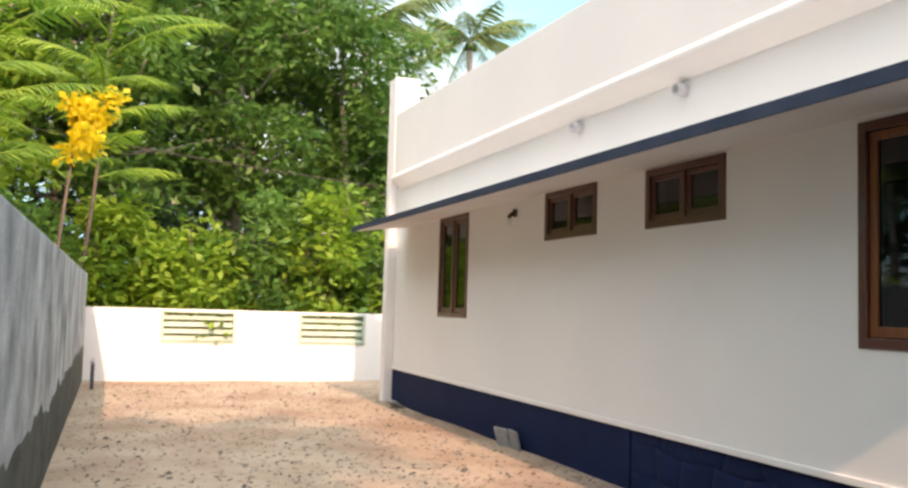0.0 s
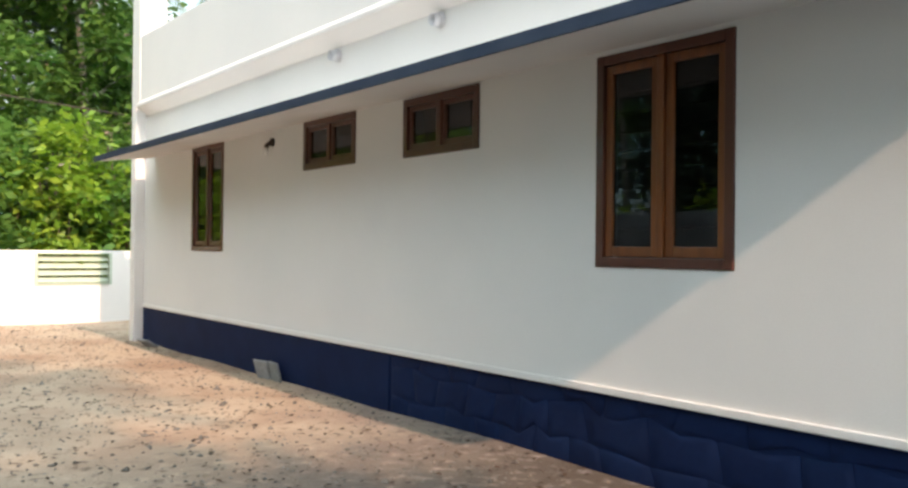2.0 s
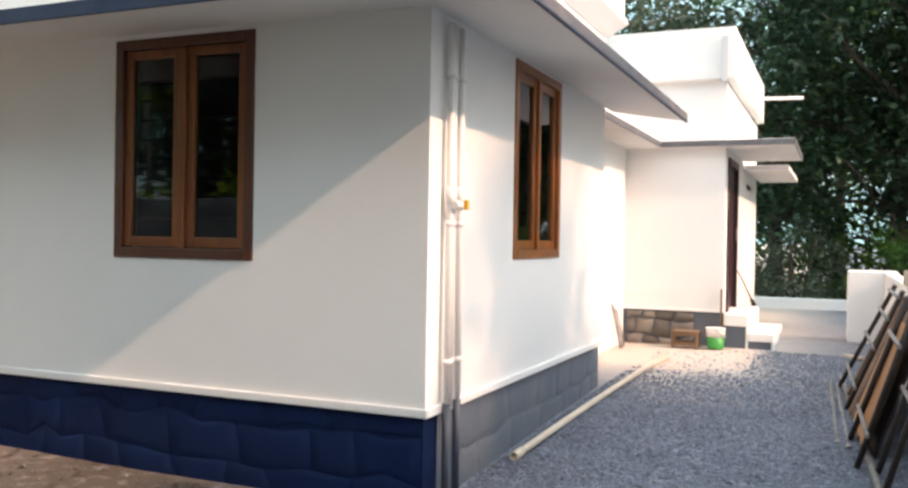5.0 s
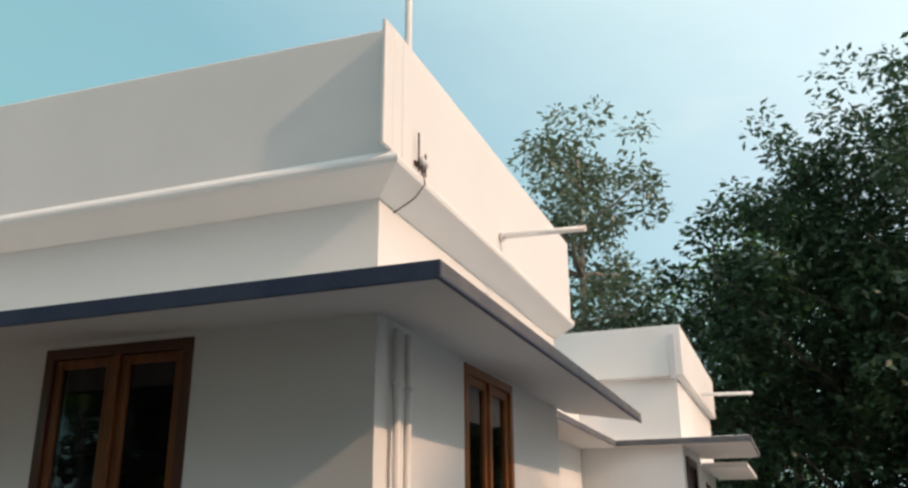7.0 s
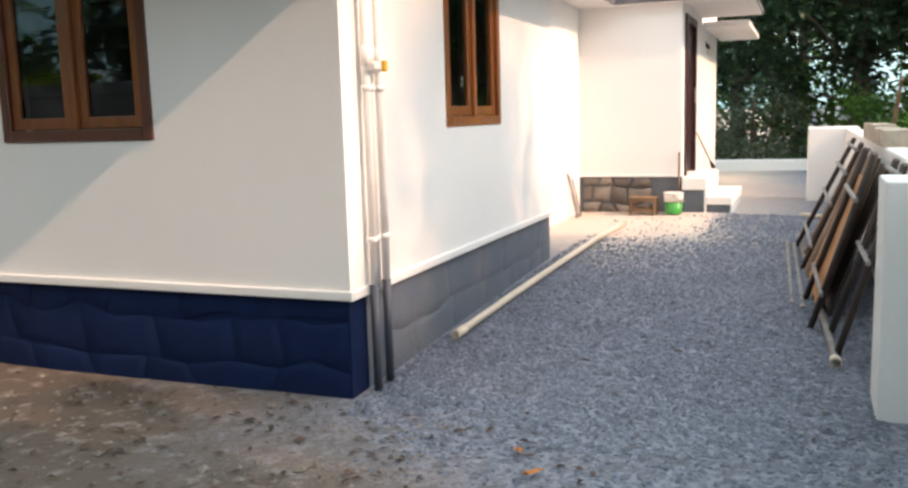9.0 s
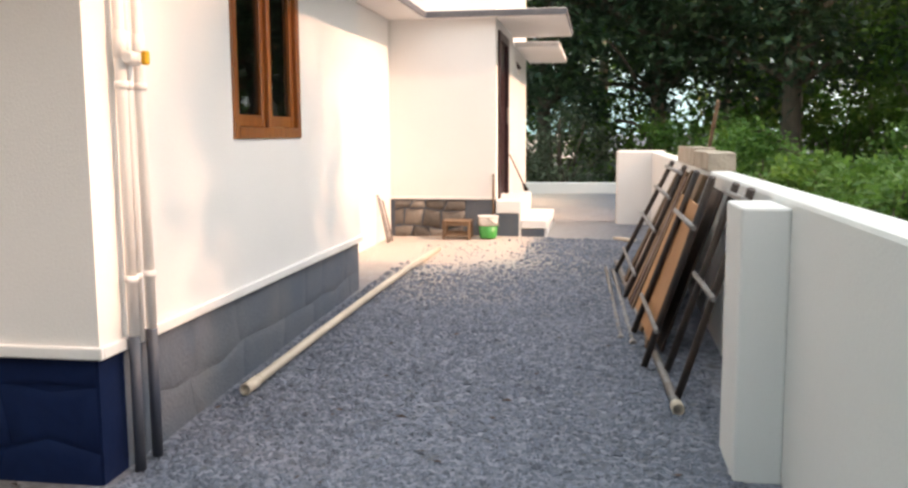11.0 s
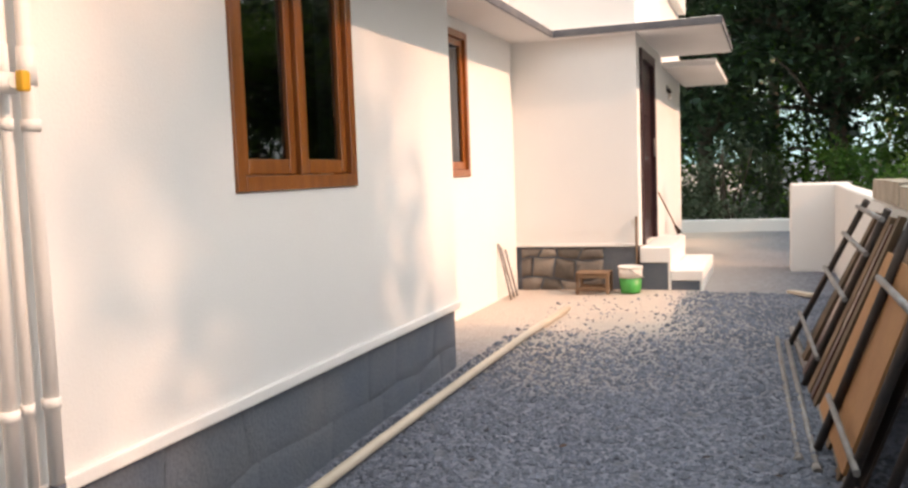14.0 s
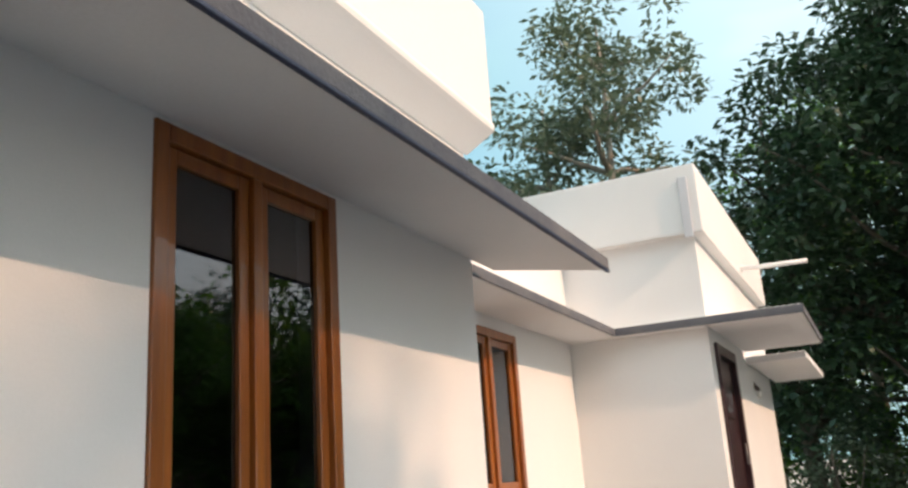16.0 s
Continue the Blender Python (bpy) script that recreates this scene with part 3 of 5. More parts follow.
# ---- windows and door ----
def window(name, axis, at, hole, panes, wood, label, bars=False, outer=None, glass=GLASS):
    """A wooden window set in an opening: jambs, head, sill, mullions, and a sash with its pane in each bay."""
    u0, u1, z0, z1 = hole
    u0, u1, z0, z1 = u0 + 0.003, u1 - 0.003, z0 + 0.003, z1 - 0.003
    base = (at, (u0 + u1) / 2, z0) if axis == "x" else ((u0 + u1) / 2, at, z0)
    top = thing(name, base, label, "window", "", "structure")

    def bar(kind, a, b, c, d, d0, d1, mat, parent, tag="", bevel=0.005):
        if axis == "x":
            return part(kind, block(at + d0, at + d1, a, b, c, d, bevel), mat, parent, tag)
        return part(kind, block(a, b, at + d0, at + d1, c, d, bevel), mat, parent, tag)

    w, rim = 0.062, outer or wood
    bar("jamb", u0, u0 + w, z0, z1, -0.012, 0.09, rim, top)
    bar("jamb", u1 - w, u1, z0, z1, -0.012, 0.09, rim, top)
    bar("head", u0 + w, u1 - w, z1 - w, z1, -0.011, 0.09, rim, top)
    bar("sill", u0 + w, u1 - w, z0, z0 + w, -0.014, 0.09, rim, top)
    inner0, inner1 = u0 + w, u1 - w
    bay = (inner1 - inner0 - 0.05 * (panes - 1)) / panes
    for i in range(panes):
        a = inner0 + i * (bay + 0.05)
        b = a + bay
        if i:
            bar("mullion", a - 0.05, a, z0 + w, z1 - w, -0.009, 0.088, wood, top)
        s = 0.055 if z1 - z0 > 0.8 else 0.04
        a, b, c, d = a + 0.003, b - 0.003, z0 + w + 0.003, z1 - w - 0.003
        sash = bar("sash_stile", a, a + s, c, d, 0.012, 0.052, wood, top)
        bar("sash_stile", b - s, b, c, d, 0.012, 0.052, wood, top)
        bar("sash_rail", a + s, b - s, d - s, d, 0.013, 0.051, wood, top)
        bar("sash_rail", a + s, b - s, c, c + s * 1.15, 0.013, 0.051, wood, top)
        pane = bar("pane", a + s - 0.004, b - s + 0.004, c + s, d - s + 0.004, 0.030, 0.035, glass, top, "dark reflecting glass", 0)
        pane.visible_shadow = False
        if z1 - z0 > 0.8 and bars:
            for k in range(1, 9):
                z = c + s + (d - c - 2 * s) * k / 9
                bar("grille_bar", a + s, b - s, z - 0.006, z + 0.006, 0.085, 0.097, DARK_STEEL, top, "", 0)
    return top


window("window_1", "x", 0, WA, 2, WOOD_SHADED, "two-leaf varnished wooden window with dark glass", True, WOOD_DARK)
window("window_2", "x", 0, V2, 2, WOOD_DARK, "small two-pane wooden ventilator window under the sunshade")
window("window_3", "x", 0, V1, 2, WOOD_DARK, "small two-pane wooden ventilator window under the sunshade")
window("window_4", "x", 0, WF, 2, WOOD_DARK, "two-leaf dark wooden window near the far corner")
window("window_5", "y", 0, WB, 2, WOOD, "two-leaf varnished wooden window beside the drain pipes", glass=REFLECTING_GLASS)
window("window_6", "y", RY, W2, 2, WOOD, "varnished wooden window in the recessed wall", glass=REFLECTING_GLASS)


def entrance_door():
    u0, u1, z0, z1 = DOOR
    top = thing("door_1", ((u0 + u1) / 2, BY, z0), "closed dark red-brown wooden entrance door", "door", "", "structure")
    for a, b, c, d in ((u0 + 0.003, u0 + 0.10, z0, z1 - 0.003), (u1 - 0.10, u1 - 0.003, z0, z1 - 0.003)):
        part("door_jamb", block(a, b, BY - 0.03, BY + 0.10, c, d), DOOR_WOOD, top)
    part("door_head", block(u0 + 0.10, u1 - 0.10, BY - 0.03, BY + 0.10, z1 - 0.10, z1 - 0.003), DOOR_WOOD, top)
    leaf = part("door_leaf", block(u0 + 0.103, u1 - 0.103, BY + 0.02, BY + 0.065, z0 + 0.01, z1 - 0.103), DOOR_WOOD, top)
    for k in range(3):
        z = z0 + 0.15 + k * 0.58
        part("door_panel", block(u0 + 0.22, u1 - 0.22, BY + 0.008, BY + 0.022, z, z + 0.46, 0.01), DOOR_WOOD, leaf)
    part("door_handle", tube([(u1 - 0.2, BY - 0.03, 1.45), (u1 - 0.2, BY - 0.03, 1.65)], 0.012, 8), STEEL, leaf, "steel pull handle")


entrance_door()


# ---- entrance steps ----
def steps():
    top = thing("entrance_steps", (7.9, -1.0, 0.1), "white-topped grey concrete entrance steps", "steps", "", "structure")
    for y0, z1, cap in ((-0.98, 0.555, 0.15), (-1.28, 0.33, 0.10)):
        y1 = BY - 0.004 if z1 > 0.4 else -0.98
        part("riser_block", block(BX + 0.004, 8.75, y0 + 0.03, y1, -0.2, z1 - cap, 0.004), PLINTH_GREY, top, "grey plastered step side")
        part("riser_face", block(BX - 0.008, 8.76, y0 + 0.004, y0 + 0.03, -0.2, z1 - cap, 0.004), TRIM_WHITE, top, "white painted riser")
        part("tread", block(BX - 0.012, 8.77, y0, y1, z1 - cap, z1, 0.010), TRIM_WHITE, top, "white painted tread")
    part("landing_edge", block(BX - 0.012, BX + 0.02, BY + 0.02, RY, 0.565, 0.595, 0.004), TRIM_WHITE, top, "white plaster band")


steps()


# ---- pipes, spouts and small fittings on the house ----
def drain_pipe(x, low, label, thick=0.036, dark_to=0.54):
    top = thing("drain_pipe", (x, -0.055, low), label, "pipe", "drain pipes at the corner")
    y = -0.024 - thick
    run = part("pipe_run", tube([(x, y, max(dark_to, 0.5)), (x, y, 2.60)], thick, 14), TRIM_WHITE, top)
    if dark_to > 0:
        part("pipe_foot", tube([(x, y, low), (x, y, dark_to)], thick + 0.001, 14), PVC_DARK, top, "dark painted lower length")
    for z in (0.75, 1.5, 2.3):
        part("clamp", tube([(x, y, z), (x, y, z + 0.03)], thick + 0.005, 14), TRIM_WHITE, run)
    part("coupling", tube([(x, y, 1.62), (x, y, 1.72)], thick + 0.004, 14), TRIM_WHITE, run)


drain_pipe(0.175, -0.02, "white painted drain pipe with a dark foot", 0.021)
drain_pipe(0.24, 0.5, "thin white painted pipe clamped to the wall", 0.014, 0)
drain_pipe(0.315, 0.0, "white painted drain pipe with a dark foot", 0.021)


def valve():
    top = thing("water_valve", (0.205, -0.09, 1.60), "white pipe valve with a yellow handle", "valve")
    part("valve_body", tube([(0.15, -0.085, 1.615), (0.17, -0.085, 1.615), (0.23, -0.085, 1.615), (0.245, -0.085, 1.615)], [0.02, 0.028, 0.028, 0.02], 12), BUCKET_WHITE, top)
    stem = part("valve_stem", tube([(0.20, -0.07, 1.615), (0.20, -0.115, 1.615)], 0.016, 10), BUCKET_WHITE, top)
    part("valve_handle", block(0.205, 0.235, -0.137, -0.113, 1.592, 1.645, 0.006), YELLOW, stem, "yellow plastic handle")


valve()


def spout(name, a, b, radius, label, mat=PVC):
    top = thing(name, a, label, "spout", "roof drain spouts")
    run = part("spout_pipe", pipe([a, b], radius, 0.006, 16), mat, top)
    way = (Vector(b) - Vector(a)).normalized()
    part("collar", pipe([Vector(a) + way * 0.012, Vector(a) + way * 0.03], radius + 0.014, 0.012, 16), mat, run)


for y in (3.88, 5.55):
    spout("roof_spout", (0.0, y, 3.215), (-0.10, y, 3.205), 0.05, "short round pvc roof drain spout")
spout("roof_spout", (1.75, -OUT, 3.62), (1.75, -0.76, 3.60), 0.022, "long white pvc roof drain spout", TRIM_WHITE)
spout("roof_spout", (9.4, BY - 0.1, 3.55), (9.4, BY - 0.8, 3.53), 0.026, "long white pvc roof drain spout", TRIM_WHITE)


def roof_pole(x, y, z0, z1, r, label):
    top = thing("roof_pole", (x, y, z0), label, "pole")
    part("pole", tube([(x, y, z0), (x, y, z1)], r, 12), TRIM_WHITE, top)
    part("pole_flange", tube([(x, y, z0), (x, y, z0 + 0.03)], r * 2.2, 12), PVC, top)
    part("pole_cap", tube([(x, y, z1), (x, y, z1 + 0.04)], r * 1.15, 12), PVC, top)


roof_pole(1.31, 0.42, 3.45, 7.2, 0.028, "tall white pipe standing on the flat roof")
roof_pole(1.37, 0.46, 3.45, 7.0, 0.014, "thin white pipe standing on the flat roof")
roof_pole(0.27, 3.95, 3.45, 5.0, 0.016, "white pipe standing on the flat roof")


def service_bracket():
    top = thing("service_bracket", (0.22, -0.14, 3.40), "small dark metal cable bracket with insulators", "bracket")
    part("bracket_plate", block(0.16, 0.30, -OUT - 0.014, -OUT, 3.535, 3.56, 0.003), DARK_STEEL, top)
    for x, low, high in ((0.175, 3.50, 3.73), (0.225, 3.49, 3.60), (0.275, 3.50, 3.64)):
        part("bracket_rod", tube([(x, -0.155, low), (x, -0.155, high)], 0.006, 8), DARK_STEEL, top)
    for x in (0.225, 0.275):
        part("insulator", tube([(x, -0.155, 3.55), (x, -0.155, 3.57), (x, -0.155, 3.60)], [0.012, 0.020, 0.013], 10), PVC, top, "white porcelain insulator")
    part("service_wire", tube([(0.16, -0.155, 3.52), (0.13, -0.20, 3.46), (0.15, -0.205, 3.40), (0.16, -0.14, 3.33), (0.16, -0.012, 3.26)], 0.004, 6), DARK_STEEL, top, "thin black wire")


service_bracket()


def wall_lamp(x, y, z, way, label):
    top = thing("wall_lamp", (x, y, z), label, "lamp", "outdoor wall lamps")
    w = Vector(way)
    a = Vector((x, y, z))
    part("lamp_base", tube([a, a + w * 0.025], 0.045, 14), DARK_STEEL, top)
    holder = part("lamp_holder", tube([a + w * 0.025, a + w * 0.07 + Vector((0, 0, -0.03)), a + w * 0.08 + Vector((0, 0, -0.06))], [0.022, 0.022, 0.026], 12), DARK_STEEL, top)
    part("bulb", tube([a + w * 0.08 + Vector((0, 0, -0.06)), a + w * 0.08 + Vector((0, 0, -0.10)), a + w * 0.08 + Vector((0, 0, -0.13)), a + w * 0.08 + Vector((0, 0, -0.145))], [0.015, 0.030, 0.024, 0.006], 12), BUCKET_WHITE, holder, "white unlit bulb")


wall_lamp(0, 6.99, 2.52, (-1, 0, 0), "small unlit bulb holder on the white wall")
wall_lamp(9.9, BY, 2.30, (0, -0.5, 0), "small unlit bulb holder beside the entrance door")


# ---- loose things on the drive ----
def ground_pipe():
    top = thing("loose_pipe", (1.07, -0.125, 0.06), "long cream pvc pipe lying on the gravel", "pipe")
    pts = [(1.07, -0.12, ground_z(1.07, -0.1) + 0.022)] + [(x, -0.12 - 0.027 * (x - 1.07), ground_z(x, -0.2) + 0.02) for x in (2.2, 3.4, 4.6, 5.85)]
    part("pipe_run", pipe(pts, 0.025, 0.005, 18), CREAM, top)
    part("socket_end", pipe([pts[0], Vector(pts[0]) + (Vector(pts[1]) - Vector(pts[0])).normalized() * 0.14], 0.029, 0.004, 18), CREAM, top)


ground_pipe()


def bucket():
    x, y = 6.98, -0.62
    z = ground_z(x, y) - 0.01
    top = thing("paint_bucket", (x, y, z), "white paint bucket with a green lower band", "bucket")
    part("bucket_lower", tube([(x, y, z), (x, y, z + 0.02), (x, y, z + 0.145)], [0.092, 0.096, 0.108], 24), GREEN, top, "green printed band")
    upper = part("bucket_upper", pipe([(x, y, z + 0.145), (x, y, z + 0.25)], 0.113, 0.005, 24), BUCKET_WHITE, top)
    part("rim", pipe([(x, y, z + 0.232), (x, y, z + 0.255)], 0.120, 0.007, 24), BUCKET_WHITE, upper)
    part("wire_handle", tube([(x + 0.118 * math.cos(a), y - 0.118 * math.sin(a) - 0.01, z + 0.23 - 0.09 * math.sin(a)) for a in np.linspace(0, math.pi, 12)], 0.004, 6), STEEL, upper, "thin wire handle")


bucket()


def rods():
    for k, lean in enumerate((0.02, -0.01, 0.035)):
        x = 6.50 + 0.11 * k
        top = thing("iron_rod", (x, 0.44, 0.12), "short grey rod leaning on the white recessed wall", "rod", "rods leaning on the wall")
        part("rod", tube([(x, 0.44, ground_z(x, 0.44) - 0.01), (x + lean, RY - 0.012, 0.66 - 0.04 * k)], 0.011, 8), STEEL, top)


rods()


def crate(x, y, w, d, h, label):
    z = ground_z(x, y) - 0.01
    top = thing("wooden_crate", (x, y, z), label, "crate")
    for dx in (0, w - 0.03):
        for dy in (0, d - 0.03):
            part("crate_leg", block(x + dx, x + dx + 0.03, y + dy, y + dy + 0.03, z, z + h, 0.003), PLANK, top)
    for lv in (0.03, h - 0.04):
        part("crate_rail", block(x + 0.004, x + 0.026, y + 0.03, y + d - 0.03, z + lv, z + lv + 0.035, 0.003), PLANK, top)
        part("crate_rail", block(x + w - 0.026, x + w - 0.004, y + 0.03, y + d - 0.03, z + lv, z + lv + 0.035, 0.003), PLANK, top)
    part("crate_board", block(x - 0.005, x + w + 0.005, y, y + d, z + h, z + h + 0.015, 0.003), PLANK, top)


crate(6.85, -0.43, 0.25, 0.32, 0.19, "low brown wooden crate against the plinth")


def broom(a, b, label, thick=0.011):
    a, b = Vector(a), Vector(b)
    top = thing("broom", a, label, "broom")
    part("broom_stick", tube([a, b], thick, 8), PLANK, top)
    bm = bmesh.new()
    way = (a - b).normalized()
    side = way.orthogonal().normalized()
    up = way.cross(side)
    for k in range(40):
        t = random.random() * 6.28
        s = (side * math.cos(t) + up * math.sin(t)) * random.uniform(0.2, 1)
        tube([a - way * 0.10 + s * 0.015, a + s * 0.035], 0.003, 4, bm)
    part("bristles", bm, LITTER, top)


broom((7.13, -0.66, 0.22), (7.19, -0.655, 0.86), "short brush with a pale stick beside the bucket")
broom((8.6, -0.93, 0.58), (8.66, -0.70, 1.05), "thin stick broom leaning by the steps", 0.009)


def leaning_stack():
    """Boards, sheets and steel shuttering frames leaning on the compound wall."""
    low0, low1, high0, high1 = Vector((1.65, -2.22, 0.03)), Vector((4.75, -2.08, 0.13)), Vector((1.28, -2.485, 1.05)), Vector((4.3, -2.485, 1.05))

    def at(u, v, off=0.0):
        p = low0.lerp(low1, u).lerp(high0.lerp(high1, u), v)
        return p + Vector((-0.10, 0.93, 0.25)).normalized() * off

    def board(name, u0, u1, v0, v1, off, thick, mat, label, category, group=""):
        bm = bmesh.new()
        front = [bm.verts.new(at(u, v, off + thick)) for u, v in ((u0, v0), (u1, v0), (u1, v1), (u0, v1))]
        back = [bm.verts.new(at(u, v, off)) for u, v in ((u0, v0), (u1, v0), (u1, v1), (u0, v1))]
        bm.faces.new(front)
        bm.faces.new(back[::-1])
        for i in range(4):
            bm.faces.new((front[i], back[i], back[(i + 1) % 4], front[(i + 1) % 4]))
        rounded(bm, 0.003, 1)
        return tagged(part(name, bm, mat), label, category, group)

    for u0, u1, v1, off, mat in ((0.185, 0.215, 1.0, 0.03, PLANK), (0.30, 0.36, 1.02, 0.03, PLANK), (0.505, 0.535, 1.02, 0.03, PLANK), (0.55, 0.575, 0.97, 0.03, WOOD_DARK), (0.59, 0.625, 1.0, 0.03, PLANK), (0.70, 0.73, 0.98, 0.03, WOOD_DARK), (0.79, 0.83, 0.99, 0.02, PLANK)):
        board("timber_plank", u0, u1, -0.02, v1, off, 0.03, mat, "long brown timber plank leaning on the compound wall" if mat is PLANK else "dark timber plank leaning on the compound wall", "plank", "planks leaning on the wall")
    board("plywood_sheet", 0.14, 0.43, 0.08, 0.87, 0.07, 0.015, PLY, "orange-brown plywood sheet leaning on the stack", "plywood")

    def frame_thing(u0, u1, off, label, rungs, mat):
        top = thing("shuttering_frame", at(u0, 0, off), label, "steel frame", "steel frames leaning on the wall")
        for u in (u0, u1):
            part("frame_leg", tube([at(u, -0.03, off), at(u, 1.03, off)], 0.019, 8), mat, top)
        for v in rungs:
            part("frame_rung", tube([at(u0 - 0.04, v, off + 0.02), at(u1 + 0.04, v, off + 0.02)], 0.014, 8), STEEL, top, "grey steel rung")

    frame_thing(-0.11, 0.03, 0.0, "dark steel shuttering frame leaning on the wall", (0.55, 0.98), DARK_STEEL)
    frame_thing(0.07, 0.30, 0.10, "dark steel shuttering frame with grey rungs", (0.22, 0.78), DARK_STEEL)
    frame_thing(0.64, 0.98, 0.07, "dark steel frame at the far end of the stack", (0.20, 0.55, 0.80, 0.98), DARK_STEEL)
    # dark sheets set behind the boards for the shadow between them
    board("shutter_sheet", 0.15, 0.30, 0.03, 0.97, -0.02, 0.012, DARK_STEEL, "dark sheet standing for the shadow behind the boards", "steel sheet")
    board("shutter_sheet", 0.42, 0.97, 0.03, 0.95, -0.02, 0.012, DARK_STEEL, "dark sheet standing for the shadow behind the boards", "steel sheet")
    # bars lying in front
    for a, b, r, label in (((1.13, -2.23, 0.035), (5.1, -2.03, 0.16), 0.022, "grey steel pipe propped at the foot of the stack"),
                           ((2.30, -2.07, 0.06), (4.65, -1.99, 0.15), 0.015, "thin grey steel bar propped on the stack"),
                           ((2.42, -2.00, 0.06), (4.8, -1.93, 0.15), 0.015, "thin grey steel bar propped on the stack")):
        top = thing("steel_bar", a, label, "steel bar", "bars at the foot of the stack")
        bar = part("bar", tube([a, b], r, 10), STEEL, top)
        part("bar_end", tube([Vector(a), Vector(a) + (Vector(b) - Vector(a)).normalized() * 0.07], r + 0.008, 10), CREAM if r > 0.02 else STEEL, bar)


leaning_stack()


def concrete_block(x0, x1, y0, y1, z, h, label):
    top = thing("concrete_block", ((x0 + x1) / 2, (y0 + y1) / 2, z), label, "block", "blocks on the compound wall")
    bm = block(x0, x1, y0, y1, z, z + h, 0)
    bmesh.ops.subdivide_edges(bm, edges=bm.edges[:], cuts=4, use_grid_fill=True)
    for v in bm.verts:
        v.co += noise.noise_vector(v.co * 9) * 0.008 * (1 if v.co.z > z + 0.01 else 0)
    part("block_body", bm, BLOCK, top)


concrete_block(2.85, 3.72, -2.71, -2.54, 1.078, 0.115, "rough beige laterite block lying on the wall")
concrete_block(3.76, 5.0, -2.70, -2.54, 1.078, 0.13, "flat white-grey block lying on the wall")


def bamboo(a, b, r, label):
    a, b = Vector(a), Vector(b)
    top = thing("bamboo_pole", a, label, "bamboo pole")
    n = 8
    culm = part("culm", tube([a.lerp(b, i / n) for i in range(n + 1)], [r * (1 - 0.3 * i / n) for i in range(n + 1)], 10), PLANK, top)
    for i in range(1, n):
        p = a.lerp(b, i / n)
        part("node_ring", tube([p - (b - a).normalized() * 0.008, p + (b - a).normalized() * 0.008], r * (1.18 - 0.3 * i / n), 10), PLANK, culm)


bamboo((6.2, -2.76, 0.0), (4.02, -2.74, 1.56), 0.020, "pale bamboo pole leaning behind the compound wall")


def plank_scrap(x, y, angle, length, label):
    z = ground_z(x, y) - 0.01
    top = thing("wood_scrap", (x, y, z), label, "wood scrap")
    bm = block(-length / 2, length / 2, -0.04, 0.04, 0, 0.03, 0.004)
    bmesh.ops.transform(bm, matrix=pose(x, y, z, 0, 3, angle), verts=bm.verts)
    part("board", bm, CREAM, top)


plank_scrap(7.0, -2.15, 25, 0.42, "pale wood scrap lying on the gravel")


def tile_scrap(x, y, tilt, turn, label):
    z = ground_z(x, y) - 0.02
    bm = block(-0.12, 0.12, -0.012, 0.012, 0, 0.21, 0.004)
    bmesh.ops.transform(bm, matrix=pose(x, y, z, tilt, 0, turn), verts=bm.verts)
    top = thing("stone_slab_scrap", (x, y, z), label, "stone slab", "slab pieces at the plinth")
    part("slab_piece", bm, OLD_WALL, top)


tile_scrap(-0.06, 7.0, 18, -80, "grey stone slab piece leaning on the dark plinth")
tile_scrap(-0.05, 6.72, 14, -95, "grey stone slab piece leaning on the dark plinth")
tile_scrap(-0.08, 10.7, 60, -70, "fallen grey slab piece by the plinth")


def slatted_opening(u0, u1, label):
    top = thing("slatted_grille", ((u0 + u1) / 2, 15.17, 0.665), label, "grille", "grilles in the compound wall")
    for a, b in ((u0 + 0.003, u0 + 0.05), (u1 - 0.05, u1 - 0.003)):
        part("grille_post", block(a, b, 15.085, 15.24, 0.668, 1.252, 0.004), GRILLE_PAINT, top)
    for z in (0.668, 1.222):
        part("grille_rail", block(u0 + 0.052, u1 - 0.052, 15.085, 15.24, z, z + 0.03, 0.004), GRILLE_PAINT, top)
    for k in range(4):
        z = 0.722 + k * 0.128
        bm = block(u0 + 0.052, u1 - 0.052, -0.06, 0.06, -0.014, 0.014, 0.004)
        bmesh.ops.transform(bm, matrix=pose(0, 15.165, z + 0.035, 48, 0, 0), verts=bm.verts)
        part("grille_slat", bm, GRILLE_PAINT, top)


GRILLE_PAINT = material("pale_green_grille_paint", (0.52, 0.60, 0.50), 0.7, second=(0.42, 0.50, 0.40), scale=3, fine=50, bump=0.1, grain=0.1)
slatted_opening(-3.28, -1.95, "pale green concrete louvres in an opening of the compound wall")
slatted_opening(-0.76, 0.56, "pale green concrete louvres in an opening of the compound wall")


def standpipe():
    top = thing("standpipe", (-4.36, 13.6, 0), "short dark standpipe beside the old wall", "pipe")
    riser = part("riser", tube([(-4.36, 13.6, -0.05), (-4.36, 13.6, 0.42)], 0.03, 10), PVC_DARK, top)
    part("elbow", tube([(-4.36, 13.6, 0.40), (-4.36, 13.57, 0.45), (-4.36, 13.50, 0.46)], 0.034, 10), PVC, riser, "grey pipe elbow")


standpipe()


